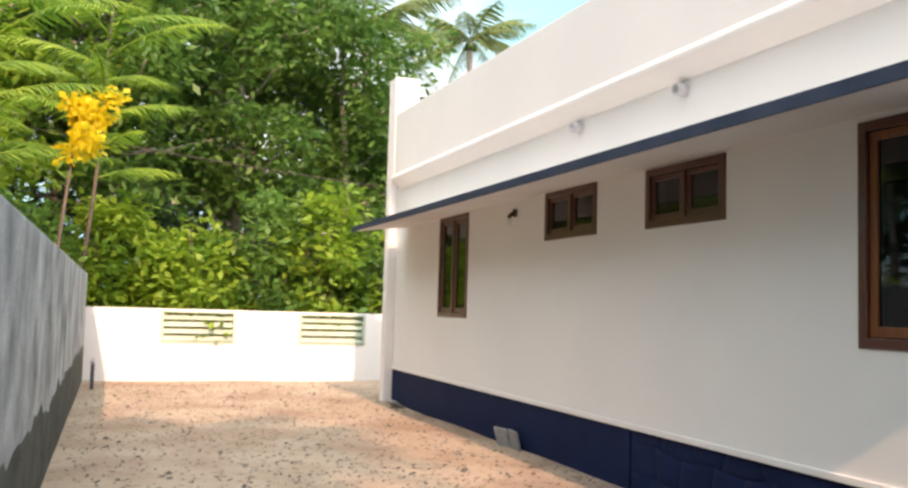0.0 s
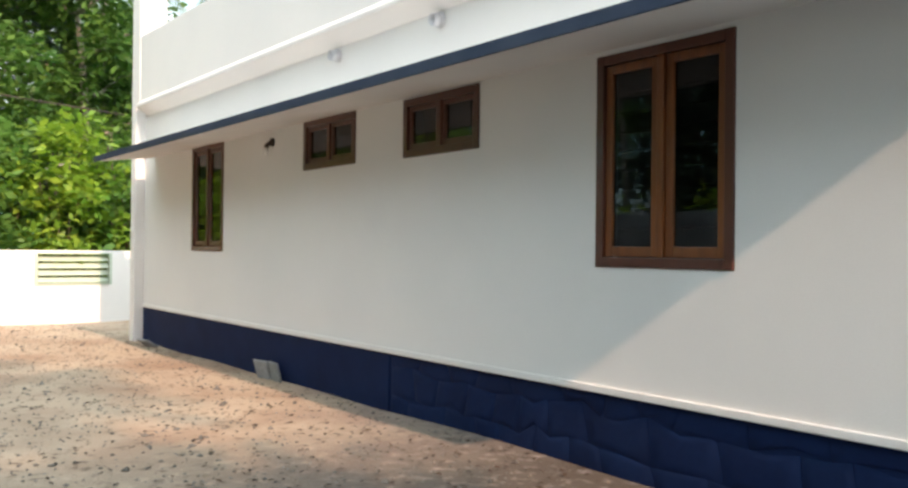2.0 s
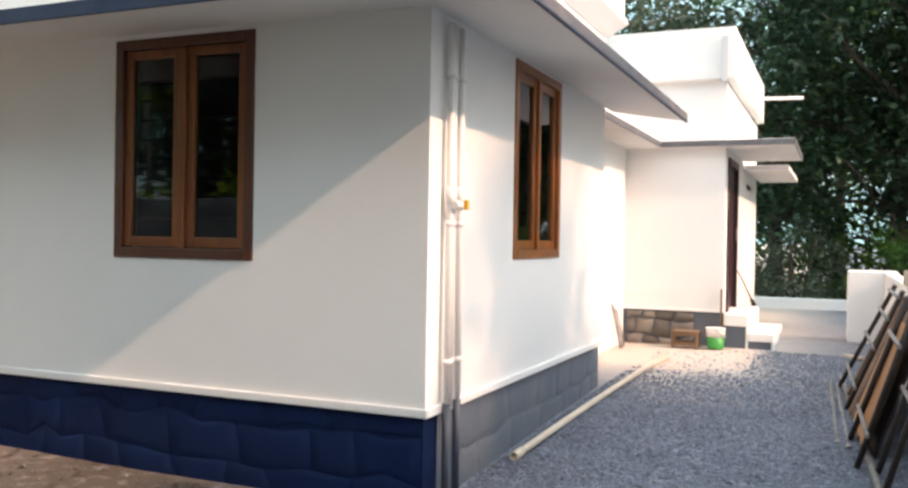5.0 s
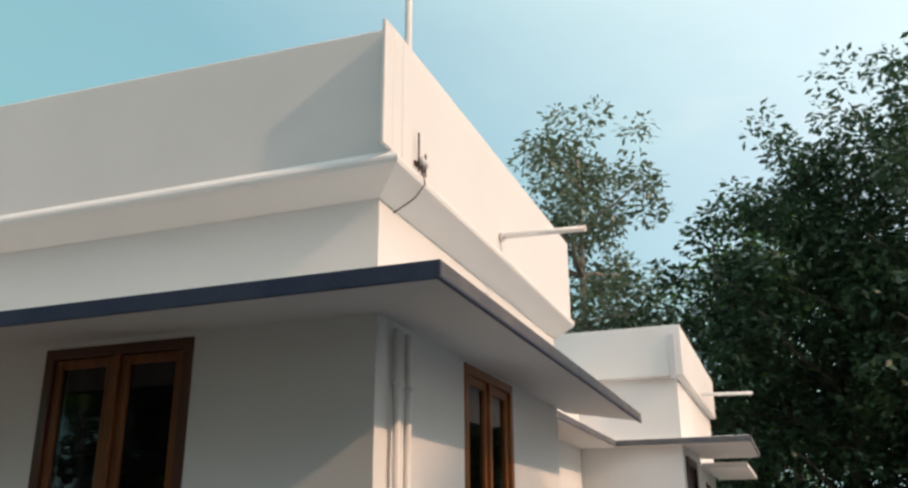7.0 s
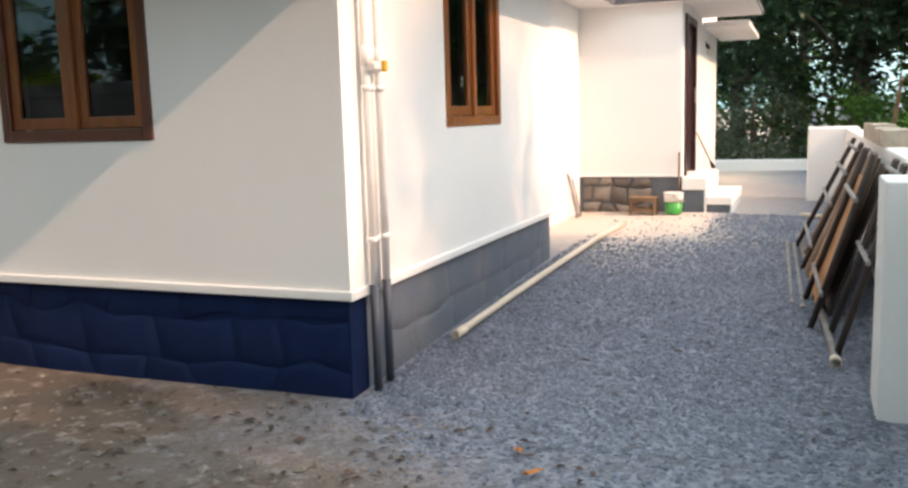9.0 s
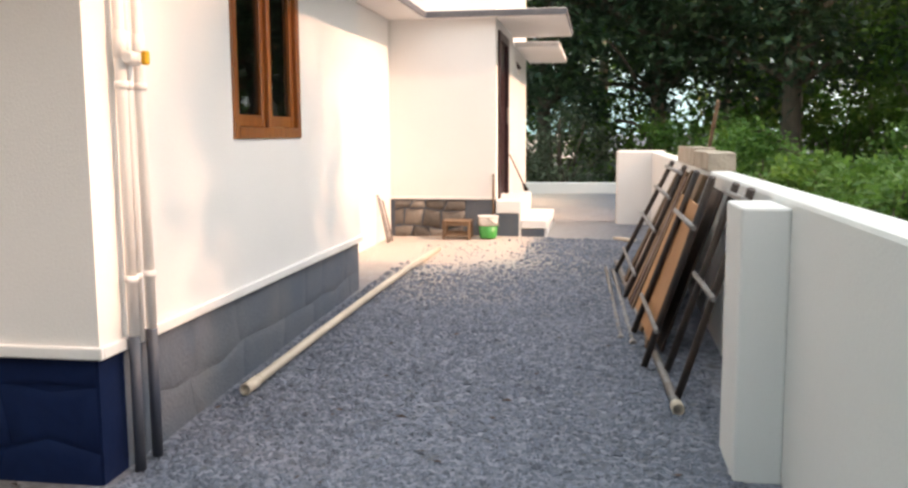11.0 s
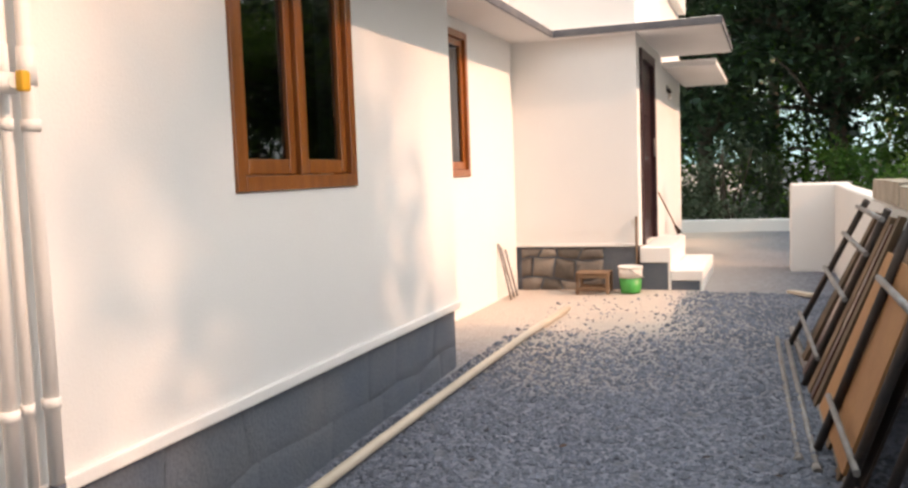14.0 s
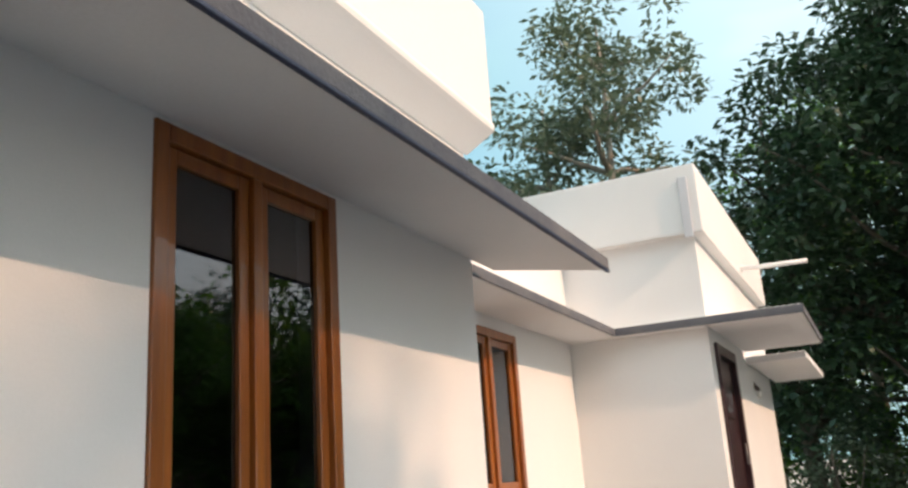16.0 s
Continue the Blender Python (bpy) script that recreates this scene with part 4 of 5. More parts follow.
def cable(a, b, sag, label):
    a, b = Vector(a), Vector(b)
    top = thing("overhead_cable", a, label, "cable")
    part("wire", tube([a.lerp(b, k / 20) + Vector((0, 0, -4 * sag * (k / 20) * (1 - k / 20))) for k in range(21)], 0.012, 5), DARK_STEEL, top)


cable((-16, 17.0, 6.2), (0.9, 15.6, 3.9), 0.25, "thin overhead cable crossing the greenery")


# ---- vegetation ----
RNG = np.random.default_rng(7)


def leaf_mesh(name, centres, radius, per, size, mat, flat=0.35, aspect=0.45, droop=0.0):
    """Many small folded leaf blades in clumps round the centres, as one mesh."""
    centres = np.asarray(centres, float)
    c = np.repeat(centres, per, axis=0)
    n = len(c)
    way = RNG.normal(size=(n, 3))
    way /= np.linalg.norm(way, axis=1)[:, None]
    r = radius * RNG.random((n, 1)) ** 0.5
    p = c + way * r * np.array([1, 1, 0.75])
    axis = way * 0.6 + RNG.normal(size=(n, 3)) * 0.6
    axis[:, 2] = axis[:, 2] * flat - droop
    axis /= np.linalg.norm(axis, axis=1)[:, None]
    up = RNG.normal(size=(n, 3)) * 0.5 + np.array([0, 0, 1.0])
    side = np.cross(axis, up)
    side /= np.linalg.norm(side, axis=1)[:, None] + 1e-9
    nor = np.cross(side, axis)
    s = size * (0.6 + 0.8 * RNG.random((n, 1)))
    a = p
    b = p + axis * s * 0.5 + side * s * aspect * 0.5 + nor * s * 0.07
    d = p + axis * s * 0.5 - side * s * aspect * 0.5 + nor * s * 0.07
    e = p + axis * s
    verts = np.stack([a, b, e, d], axis=1).reshape(-1, 3)
    mesh = bpy.data.meshes.new(name)
    mesh.vertices.add(n * 4)
    mesh.vertices.foreach_set("co", verts.ravel())
    mesh.loops.add(n * 4)
    mesh.loops.foreach_set("vertex_index", np.arange(n * 4))
    mesh.polygons.add(n)
    mesh.polygons.foreach_set("loop_start", np.arange(n) * 4)
    mesh.update(calc_edges=True)
    mesh.validate()
    mesh.materials.append(mat)
    return mesh


def under(ob, parent):
    ob.parent = parent
    ob.matrix_parent_inverse = parent.matrix_basis.inverted()
    return ob


def limb_points(a, b, wob, n=6):
    a, b = Vector(a), Vector(b)
    out = []
    for i in range(n + 1):
        t = i / n
        w = noise.noise_vector((a + b) * 0.37 + Vector((t * 2.1, 0, 0))) * wob * math.sin(t * math.pi)
        out.append(a.lerp(b, t) + w)
    return out


def tree(x, y, height, spread, mat, label, bark=BARK, trunk_r=0.16, low=0.35, clumps=120, per=90, size=0.17, clump_r=0.55, lean=(0, 0), category="tree", group="", z0=-0.1, droop=0.15, flat=0.5):
    """A tapered trunk with limbs, and a crown of leaf clumps at the limbs' ends with gaps between."""
    top = thing("tree", (x, y, z0), label, category, group)
    crown_low = height * low
    tip = Vector((x + lean[0], y + lean[1], height * 0.93))
    base = Vector((x, y, z0))
    pts = limb_points(base, tip, 0.35, 9)
    part("trunk", tube(pts, [trunk_r * (1.25 if i == 0 else 1 - 0.9 * i / 9) + 0.012 for i in range(10)], 10), bark, top)
    centres, bm = [], bmesh.new()
    limbs = max(7, clumps // 9)
    for k in range(limbs):
        t = low + (0.95 - low) * (k + 0.5) / limbs
        start = pts[min(9, int(t * 9))]
        ang = k * 2.4 + RNG.random()
        shape = math.sin(math.pi * min(1, max(0.12, (t - low) / (1 - low) * 0.82 + 0.16))) ** 0.7
        reach = spread * shape * RNG.uniform(0.65, 1.12)
        end = start + Vector((math.cos(ang) * reach, math.sin(ang) * reach, reach * RNG.uniform(0.15, 0.7)))
        lp = limb_points(start, end, 0.3, 5)
        tube(lp, [trunk_r * 0.38 * (1 - 0.85 * i / 5) + 0.006 for i in range(6)], 6, bm)
        for _ in range(max(1, clumps // limbs)):
            q = lp[int(RNG.integers(2, 6))] + Vector(RNG.normal(size=3)) * spread * 0.2
            if q.z > crown_low * 0.9:
                centres.append(q)
    part("branchwork", bm, bark, top)
    for _ in range(max(3, clumps // 25)):
        centres.append(tip + Vector(RNG.normal(size=3)) * spread * 0.22)
    under(new("crown", leaf_mesh("crown", [tuple(c) for c in centres], clump_r, per, size, mat, flat, 0.45, droop)), top)
    return top


def bush(x, y, w, h, mat, label, clumps=40, per=80, size=0.14, clump_r=0.4, z=0.0, category="bush", group=""):
    top = thing("bush", (x, y, z - 0.05), label, category, group)
    bm = bmesh.new()
    centres = []
    for k in range(9):
        ang = RNG.random() * 6.28
        end = Vector((x + math.cos(ang) * w * RNG.uniform(0.2, 0.7), y + math.sin(ang) * w * RNG.uniform(0.2, 0.7), z + h * RNG.uniform(0.5, 0.95)))
        tube(limb_points((x + math.cos(ang) * 0.08, y + math.sin(ang) * 0.08, z - 0.05), end, 0.2, 5), [0.03 * (1 - 0.8 * i / 5) + 0.004 for i in range(6)], 5, bm)
    part("stemwork", bm, BARK, top)
    for _ in range(clumps):
        ang, r = RNG.random() * 6.28, RNG.random() ** 0.5
        hh = RNG.random()
        k = w * r * (1 - 0.45 * hh ** 2)
        centres.append((x + math.cos(ang) * k, y + math.sin(ang) * k, z + 0.12 + hh * h * (1 - 0.35 * r * r)))
    under(new("foliage", leaf_mesh("foliage", centres, clump_r, per, size, mat, 0.5, 0.5, 0.1)), top)
    return top


def frond_mesh(name, base, tip_way, length, fall, leaflets, leaf_len, bm):
    """One feathered frond: a bent midrib and two rows of narrow leaflets."""
    base, way = Vector(base), Vector(tip_way).normalized()
    side = way.cross(Vector((0, 0, 1))).normalized()
    pts = []
    for i in range(11):
        t = i / 10
        pts.append(base + way * length * t + Vector((0, 0, -fall * t * t * length)))
    tube(pts, [0.028 * (1 - 0.85 * i / 10) + 0.003 for i in range(11)], 5, bm)
    for i in range(leaflets):
        t = 0.12 + 0.87 * i / leaflets
        k = min(9, int(t * 10))
        p = pts[k].lerp(pts[k + 1], t * 10 - k)
        along = (pts[k + 1] - pts[k]).normalized()
        ll = leaf_len * math.sin(math.pi * (0.12 + 0.8 * t)) * RNG.uniform(0.85, 1.1)
        for sgn in (-1, 1):
            d = (side * sgn * 0.8 + along * 0.55 + Vector((0, 0, -0.45 + RNG.uniform(-0.25, 0.15)))).normalized()
            wv = along * 0.022 * (ll / 0.6 + 0.4)
            bm.faces.new([bm.verts.new(q) for q in (p - wv, p + wv, p + d * ll * 0.6 + wv * 0.8 - Vector((0, 0, 0.02)), p + d * ll - Vector((0, 0, 0.10 * ll)))])


def palm(x, y, height, fronds, length, label, bend=(0.6, 0.2), mat=PALM_LEAF):
    top = thing("coconut_palm", (x, y, -0.1), label, "palm tree", "coconut palms")
    pts = [Vector((x - bend[0] * (1 - t) ** 2, y - bend[1] * (1 - t) ** 2, -0.1 + (height + 0.1) * t)) for t in np.linspace(0, 1, 12)]
    part("trunk", tube(pts, [0.20 - 0.09 * i / 11 + (0.06 if i == 0 else 0) for i in range(12)], 10), PALE_BARK, top)
    for k in range(fronds):
        ang = k * 2.39996
        rise = 0.95 - 1.25 * k / fronds
        bm = bmesh.new()
        frond_mesh("frond", pts[-1] + Vector((0, 0, 0.1)), (math.cos(ang), math.sin(ang), rise), length * RNG.uniform(0.85, 1.1), 0.32 + 0.2 * k / fronds, 34, 0.75, bm)
        part("frond", bm, mat, top)
    bm = bmesh.new()
    for k in range(9):
        a = k * 0.9
        r = bmesh.ops.create_icosphere(bm, subdivisions=2, radius=0.12)["verts"]
        bmesh.ops.translate(bm, verts=r, vec=pts[-1] + Vector((math.cos(a) * 0.2, math.sin(a) * 0.2, -0.15 - 0.12 * (k % 2))))
    part("coconuts", bm, LEAF_MID, top, "cluster of green coconuts")
    return top


def feather_tree(x, y, height, reach, label, mat=LEAF_SUN, fronds=16, low=0.5):
    """A slender tree with long feathered branches."""
    top = thing("feathery_tree", (x, y, -0.1), label, "tree")
    pts = limb_points((x, y, -0.1), (x + 0.5, y, height), 0.3, 8)
    part("trunk", tube(pts, [0.06 - 0.05 * i / 8 for i in range(9)], 8), BARK, top)
    for k in range(fronds):
        t = low + (1 - low) * (k + 1) / fronds
        p = pts[min(7, int(t * 8))].lerp(pts[min(8, int(t * 8) + 1)], t * 8 % 1)
        ang = k * 2.39996 + 0.4
        bm = bmesh.new()
        frond_mesh("feathered_branch", p, (math.cos(ang), math.sin(ang), 0.55), reach * RNG.uniform(0.7, 1.1), 0.35, 30, 0.42, bm)
        part("feathered_branch", bm, mat, top)
    return top


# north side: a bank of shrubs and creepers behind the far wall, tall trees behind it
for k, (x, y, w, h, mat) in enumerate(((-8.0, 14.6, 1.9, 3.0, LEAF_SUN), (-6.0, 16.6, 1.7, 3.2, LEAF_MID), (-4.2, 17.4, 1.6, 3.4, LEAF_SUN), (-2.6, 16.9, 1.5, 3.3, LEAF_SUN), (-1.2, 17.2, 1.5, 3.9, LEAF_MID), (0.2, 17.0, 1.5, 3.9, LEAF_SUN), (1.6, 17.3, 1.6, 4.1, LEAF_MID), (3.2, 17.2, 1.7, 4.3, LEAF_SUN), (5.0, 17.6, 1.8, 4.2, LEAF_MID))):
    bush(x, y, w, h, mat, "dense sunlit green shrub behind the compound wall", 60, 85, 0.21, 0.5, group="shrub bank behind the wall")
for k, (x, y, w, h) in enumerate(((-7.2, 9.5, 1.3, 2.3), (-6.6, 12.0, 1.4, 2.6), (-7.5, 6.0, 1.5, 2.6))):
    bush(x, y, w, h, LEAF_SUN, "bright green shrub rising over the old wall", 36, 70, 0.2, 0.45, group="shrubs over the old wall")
tree(-7.8, 19.0, 10.5, 3.0, LEAF_SUN, "tall bright green tree behind the yard", PALE_BARK, 0.15, 0.3, 150, 95, 0.26, 0.7)
tree(-4.6, 21.0, 12.0, 3.0, LEAF_MID, "tall green tree behind the yard", PALE_BARK, 0.20, 0.32, 150, 95, 0.26, 0.7)
tree(-1.2, 22.5, 13.0, 3.2, LEAF_MID, "tall green tree behind the yard", PALE_BARK, 0.20, 0.30, 150, 95, 0.26, 0.75)
tree(1.8, 23.0, 10.5, 2.6, LEAF_MID, "tall green tree behind the yard", PALE_BARK, 0.18, 0.33, 120, 95, 0.25, 0.7)
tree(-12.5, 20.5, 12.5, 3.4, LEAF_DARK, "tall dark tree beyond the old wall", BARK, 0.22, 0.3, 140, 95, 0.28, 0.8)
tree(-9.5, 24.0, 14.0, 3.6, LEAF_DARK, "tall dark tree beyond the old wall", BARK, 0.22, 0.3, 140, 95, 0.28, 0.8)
tree(4.8, 25.5, 8.5, 2.6, LEAF_GREY, "grey-green tree behind the house", BARK, 0.18, 0.3, 100, 90, 0.25, 0.7)
tree(0.0, 29.0, 15.0, 4.0, LEAF_DARK, "tall dark tree far behind the yard", BARK, 0.25, 0.25, 150, 90, 0.32, 0.95)
tree(-6.0, 30.0, 16.0, 4.2, LEAF_DARK, "tall dark tree far behind the yard", BARK, 0.25, 0.25, 150, 90, 0.32, 0.95)
feather_tree(-6.6, 13.4, 6.4, 2.6, "slender tree with bright feathered branches")
feather_tree(-4.9, 16.4, 7.2, 2.8, "slender tree with bright feathered branches")
feather_tree(-8.4, 11.5, 6.0, 2.4, "slender tree with bright feathered branches")
palm(3.0, 25.0, 10.3, 22, 3.4, "tall coconut palm with drooping fronds")
palm(9.3, 32.0, 12.6, 20, 3.2, "coconut palm seen above the roof edge")
palm(-0.6, 27.0, 11.6, 20, 3.4, "tall coconut palm with drooping fronds")


def yellow_flowers():
    top = thing("flowering_creeper", (-5.0, 13.0, 0), "hanging bunch of bright yellow flowers", "flowers")
    part("stem", tube([(-5.0, 13.0, -0.1), (-4.95, 13.0, 2.2), (-4.75, 13.0, 4.5)], [0.04, 0.03, 0.015], 8), BARK, top)
    c = [(-4.66 + 0.14 * RNG.normal(), 13.0 + 0.15 * RNG.normal(), 4.2 + 0.26 * RNG.normal()) for _ in range(13)]
    under(new("blossom", leaf_mesh("blossom", c, 0.22, 60, 0.13, FLOWER, 0.8, 0.8)), top)


yellow_flowers()


def bare_branch():
    top = thing("bare_branch", (-8.2, 11.8, 3.9), "bare pale branch reaching out of the greenery", "branch")
    bm = tube(limb_points((-9.6, 11.0, 4.7), (-5.6, 12.6, 4.15), 0.25, 9), [0.06 - 0.05 * i / 9 for i in range(10)], 7)
    tube(limb_points((-8.4, 11.5, 4.45), (-6.4, 12.3, 4.8), 0.2, 6), [0.035 - 0.028 * i / 6 for i in range(7)], 6, bm)
    tube(limb_points((-9.4, 11.0, 4.6), (-6.2, 12.5, 4.35), 0.2, 6), [0.035 - 0.028 * i / 6 for i in range(7)], 6, bm)
    tube(limb_points((-9.6, 11.0, 4.7), (-9.9, 10.9, -0.1), 0.2, 6), [0.07] * 7, 7, bm)
    part("branch", bm, PALE_BARK, top)


bare_branch()

# east side: trees at the end of the drive
tree(20.5, 3.2, 14.0, 2.6, LEAF_GREY, "tall creeper-covered tree with grey-green leaves", PALE_BARK, 0.22, 0.33, 150, 75, 0.22, 0.65)
tree(22.0, 5.4, 12.6, 2.2, LEAF_GREY, "tall thin-crowned tree with grey-green leaves", PALE_BARK, 0.18, 0.4, 90, 60, 0.22, 0.65)
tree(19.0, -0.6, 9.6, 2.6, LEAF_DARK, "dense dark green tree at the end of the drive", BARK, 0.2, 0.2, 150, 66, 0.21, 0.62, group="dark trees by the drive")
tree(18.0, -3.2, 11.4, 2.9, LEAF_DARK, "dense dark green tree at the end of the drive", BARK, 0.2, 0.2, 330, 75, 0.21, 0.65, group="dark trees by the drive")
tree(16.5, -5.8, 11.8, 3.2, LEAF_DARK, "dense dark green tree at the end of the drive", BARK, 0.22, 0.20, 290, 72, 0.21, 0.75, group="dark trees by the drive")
tree(21.5, -7.0, 10.0, 3.4, LEAF_MID, "tall green tree beyond the drive", PALE_BARK, 0.2, 0.3, 130, 90, 0.25, 0.8)
tree(26.0, -2.0, 12.0, 3.4, LEAF_MID, "tall green tree beyond the drive", PALE_BARK, 0.2, 0.3, 130, 90, 0.27, 0.8)
tree(25.0, 8.0, 11.0, 3.0, LEAF_DARK, "dark tree beyond the house", BARK, 0.2, 0.25, 120, 90, 0.27, 0.8)
tree(12.5, -10.0, 5.2, 1.7, LEAF_MID, "slender green tree beyond the compound wall", PALE_BARK, 0.13, 0.4, 90, 55, 0.2, 0.65)
tree(14.5, -10.5, 5.8, 2.0, LEAF_DARK, "dark tree beyond the compound wall", BARK, 0.18, 0.3, 100, 55, 0.22, 0.7)
tree(10.0, -11.5, 7.2, 2.4, LEAF_MID, "slender green tree beyond the compound wall", PALE_BARK, 0.13, 0.4, 80, 55, 0.2, 0.65)
for x, y, h in ((13.2, -8.4, 7.5), (11.2, -9.2, 6.0), (15.4, -8.0, 6.6), (18.6, -9.6, 6.8), (20.0, -5.0, 9.0)):
    tree(x, y, h * 0.75, 1.4, LEAF_MID, "slender young tree beyond the compound wall", PALE_BARK, 0.08, 0.45, 34, 64, 0.18, 0.5, group="young trees beyond the wall")
for x, y, w, h, mat in ((10.0, -4.6, 1.0, 0.9, LEAF_MID), (12.0, -4.3, 1.1, 1.2, LEAF_MID), (14.0, -4.2, 1.1, 1.5, LEAF_MID), (16.4, -3.2, 1.2, 1.6, LEAF_MID), (16.8, -1.2, 1.2, 1.8, LEAF_GREY), (17.0, 0.9, 1.3, 2.0, LEAF_GREY), (8.4, -5.4, 1.0, 0.9, LEAF_MID), (12.6, -7.2, 1.2, 1.6, LEAF_MID), (17.2, 3.0, 1.4, 2.2, LEAF_DARK), (18.5, -7.5, 1.5, 2.0, LEAF_MID), (6.4, -5.0, 0.9, 0.8, LEAF_MID)):
    bush(x, y, w, h, mat, "leafy green undergrowth beyond the compound wall", 40, 90, 0.11, 0.38, group="undergrowth beyond the wall")

# south side: the trees that shade the drive and stand in the window's reflection
tree(-3.2, -12.3, 8.2, 1.9, LEAF_MID, "leafy tree south of the compound wall", BARK, 0.16, 0.34, 95, 85, 0.22, 0.62, group="shade trees south of the drive")
tree(1.7, -11.2, 8.2, 2.4, LEAF_MID, "leafy tree south of the compound wall", BARK, 0.16, 0.34, 95, 80, 0.22, 0.62, group="shade trees south of the drive")
tree(5.6, -13.5, 7.4, 2.2, LEAF_MID, "leafy tree south of the compound wall", BARK, 0.16, 0.40, 46, 85, 0.22, 0.62, group="shade trees south of the drive")
tree(-5.8, -11.5, 11.4, 3.1, LEAF_MID, "leafy tree south of the compound wall", BARK, 0.16, 0.28, 190, 130, 0.27, 0.72, group="shade trees south of the drive")

# far woods that close the view to the east and south-east
for x, y, h, mat in ((32, 10, 12, LEAF_MID), (33, 4, 13, LEAF_DARK), (34, -2, 12, LEAF_MID), (32, -8, 10, LEAF_DARK), (29, -13, 9.5, LEAF_MID), (24, -14, 7.5, LEAF_DARK), (19, -15, 5.6, LEAF_MID), (15, -15.5, 6.4, LEAF_MID), (27, -6, 9, LEAF_MID), (23, -11, 7, LEAF_MID), (28, 1, 9, LEAF_DARK)):
    tree(x, y, h, 3.4, mat, "leafy tree in the woods beyond the drive", PALE_BARK, 0.16, 0.14, 52, 76, 0.36, 1.0, group="woods beyond the drive")
for x, y, h, mat in ((-15, 27, 14, LEAF_DARK), (-2.5, 34, 16, LEAF_DARK), (6, 33, 11, LEAF_MID), (-20, 18, 12, LEAF_MID), (-16, 12, 10, LEAF_DARK)):
    tree(x, y, h, 4.0, mat, "leafy tree in the woods behind the yard", PALE_BARK, 0.18, 0.12, 110, 80, 0.40, 1.1, group="woods behind the yard")
for x, y, w, h in ((22, 1.5, 2.0, 3.2), (23, -2.5, 2.2, 3.0), (22.5, -6.5, 2.2, 3.0), (20.5, -10.5, 2.2, 3.0), (17.0, -12.5, 2.0, 2.6), (13.0, -12.5, 2.0, 2.4), (26, -9, 2.4, 3.4), (10, -14, 2.0, 2.4), (27, 5, 2.4, 3.6), (21, 6.5, 2.2, 3.4)):
    bush(x, y, w, h, LEAF_MID, "leafy thicket in the woods beyond the drive", 46, 56, 0.24, 0.6, group="thickets beyond the drive")
# shade behind the sunlit shrubs is put into these thickets' dark leaves
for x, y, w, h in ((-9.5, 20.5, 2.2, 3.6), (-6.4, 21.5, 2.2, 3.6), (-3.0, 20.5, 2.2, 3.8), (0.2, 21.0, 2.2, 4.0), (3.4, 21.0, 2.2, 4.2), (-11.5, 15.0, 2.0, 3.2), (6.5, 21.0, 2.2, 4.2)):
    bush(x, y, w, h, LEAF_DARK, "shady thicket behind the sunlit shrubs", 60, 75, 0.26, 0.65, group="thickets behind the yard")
# unseen trees added beyond the old wall to darken the west windows' reflections
for x, y, h in ((-11.5, 7.0, 8.5), (-12.0, 1.5, 9.0), (-11.0, -4.0, 8.5)):
    tree(x, y, h, 3.2, LEAF_DARK, "unseen leafy tree added to darken the west window reflections", BARK, 0.18, 0.10, 130, 130, 0.30, 0.9, group="trees beyond the old wall")
# unseen trees placed for their shade on the yard corner and pipe-side wall
tree(-5.2, -13.8, 10.4, 2.4, LEAF_MID, "leafy tree south of the compound wall", BARK, 0.16, 0.28, 130, 110, 0.26, 0.7, group="shade trees south of the drive")
tree(-1.2, -24.0, 18.2, 2.5, LEAF_MID, "unseen tall tree placed to dapple the pipe-side wall", BARK, 0.26, 0.72, 110, 75, 0.30, 0.7, group="shade trees south of the drive")
for x, y, h, lean in ((9.5, -10.4, 6.4, 0.3), (11.8, -9.6, 6.8, -0.4), (13.8, -9.4, 6.8, 0.5), (15.0, -9.2, 6.6, 0.2), (17.4, -10.8, 7.0, -0.3), (12.4, -9.6, 6.2, 0.2), (19.5, -8.4, 7.4, 0.4), (8.2, -11.0, 6.4, -0.2), (16.2, -8.4, 7.0, 0.3)):
    tree(x, y, h * 0.72, 1.3, LEAF_MID, "slender young tree with a pale thin trunk", PALE_BARK, 0.07, 0.5, 30, 60, 0.17, 0.5, (lean, 0.1), group="young trees beyond the wall")
# unseen tree and palm placed to cast leafy shade on the yard soil
tree(-5.5, -5.0, 8.6, 1.15, LEAF_MID, "unseen small-crowned tree placed to shade the yard", BARK, 0.1, 0.78, 26, 95, 0.22, 0.42, group="shade trees south of the drive")
palm(-5.15, -5.6, 8.4, 22, 2.9, "unseen coconut palm placed to shade the yard")


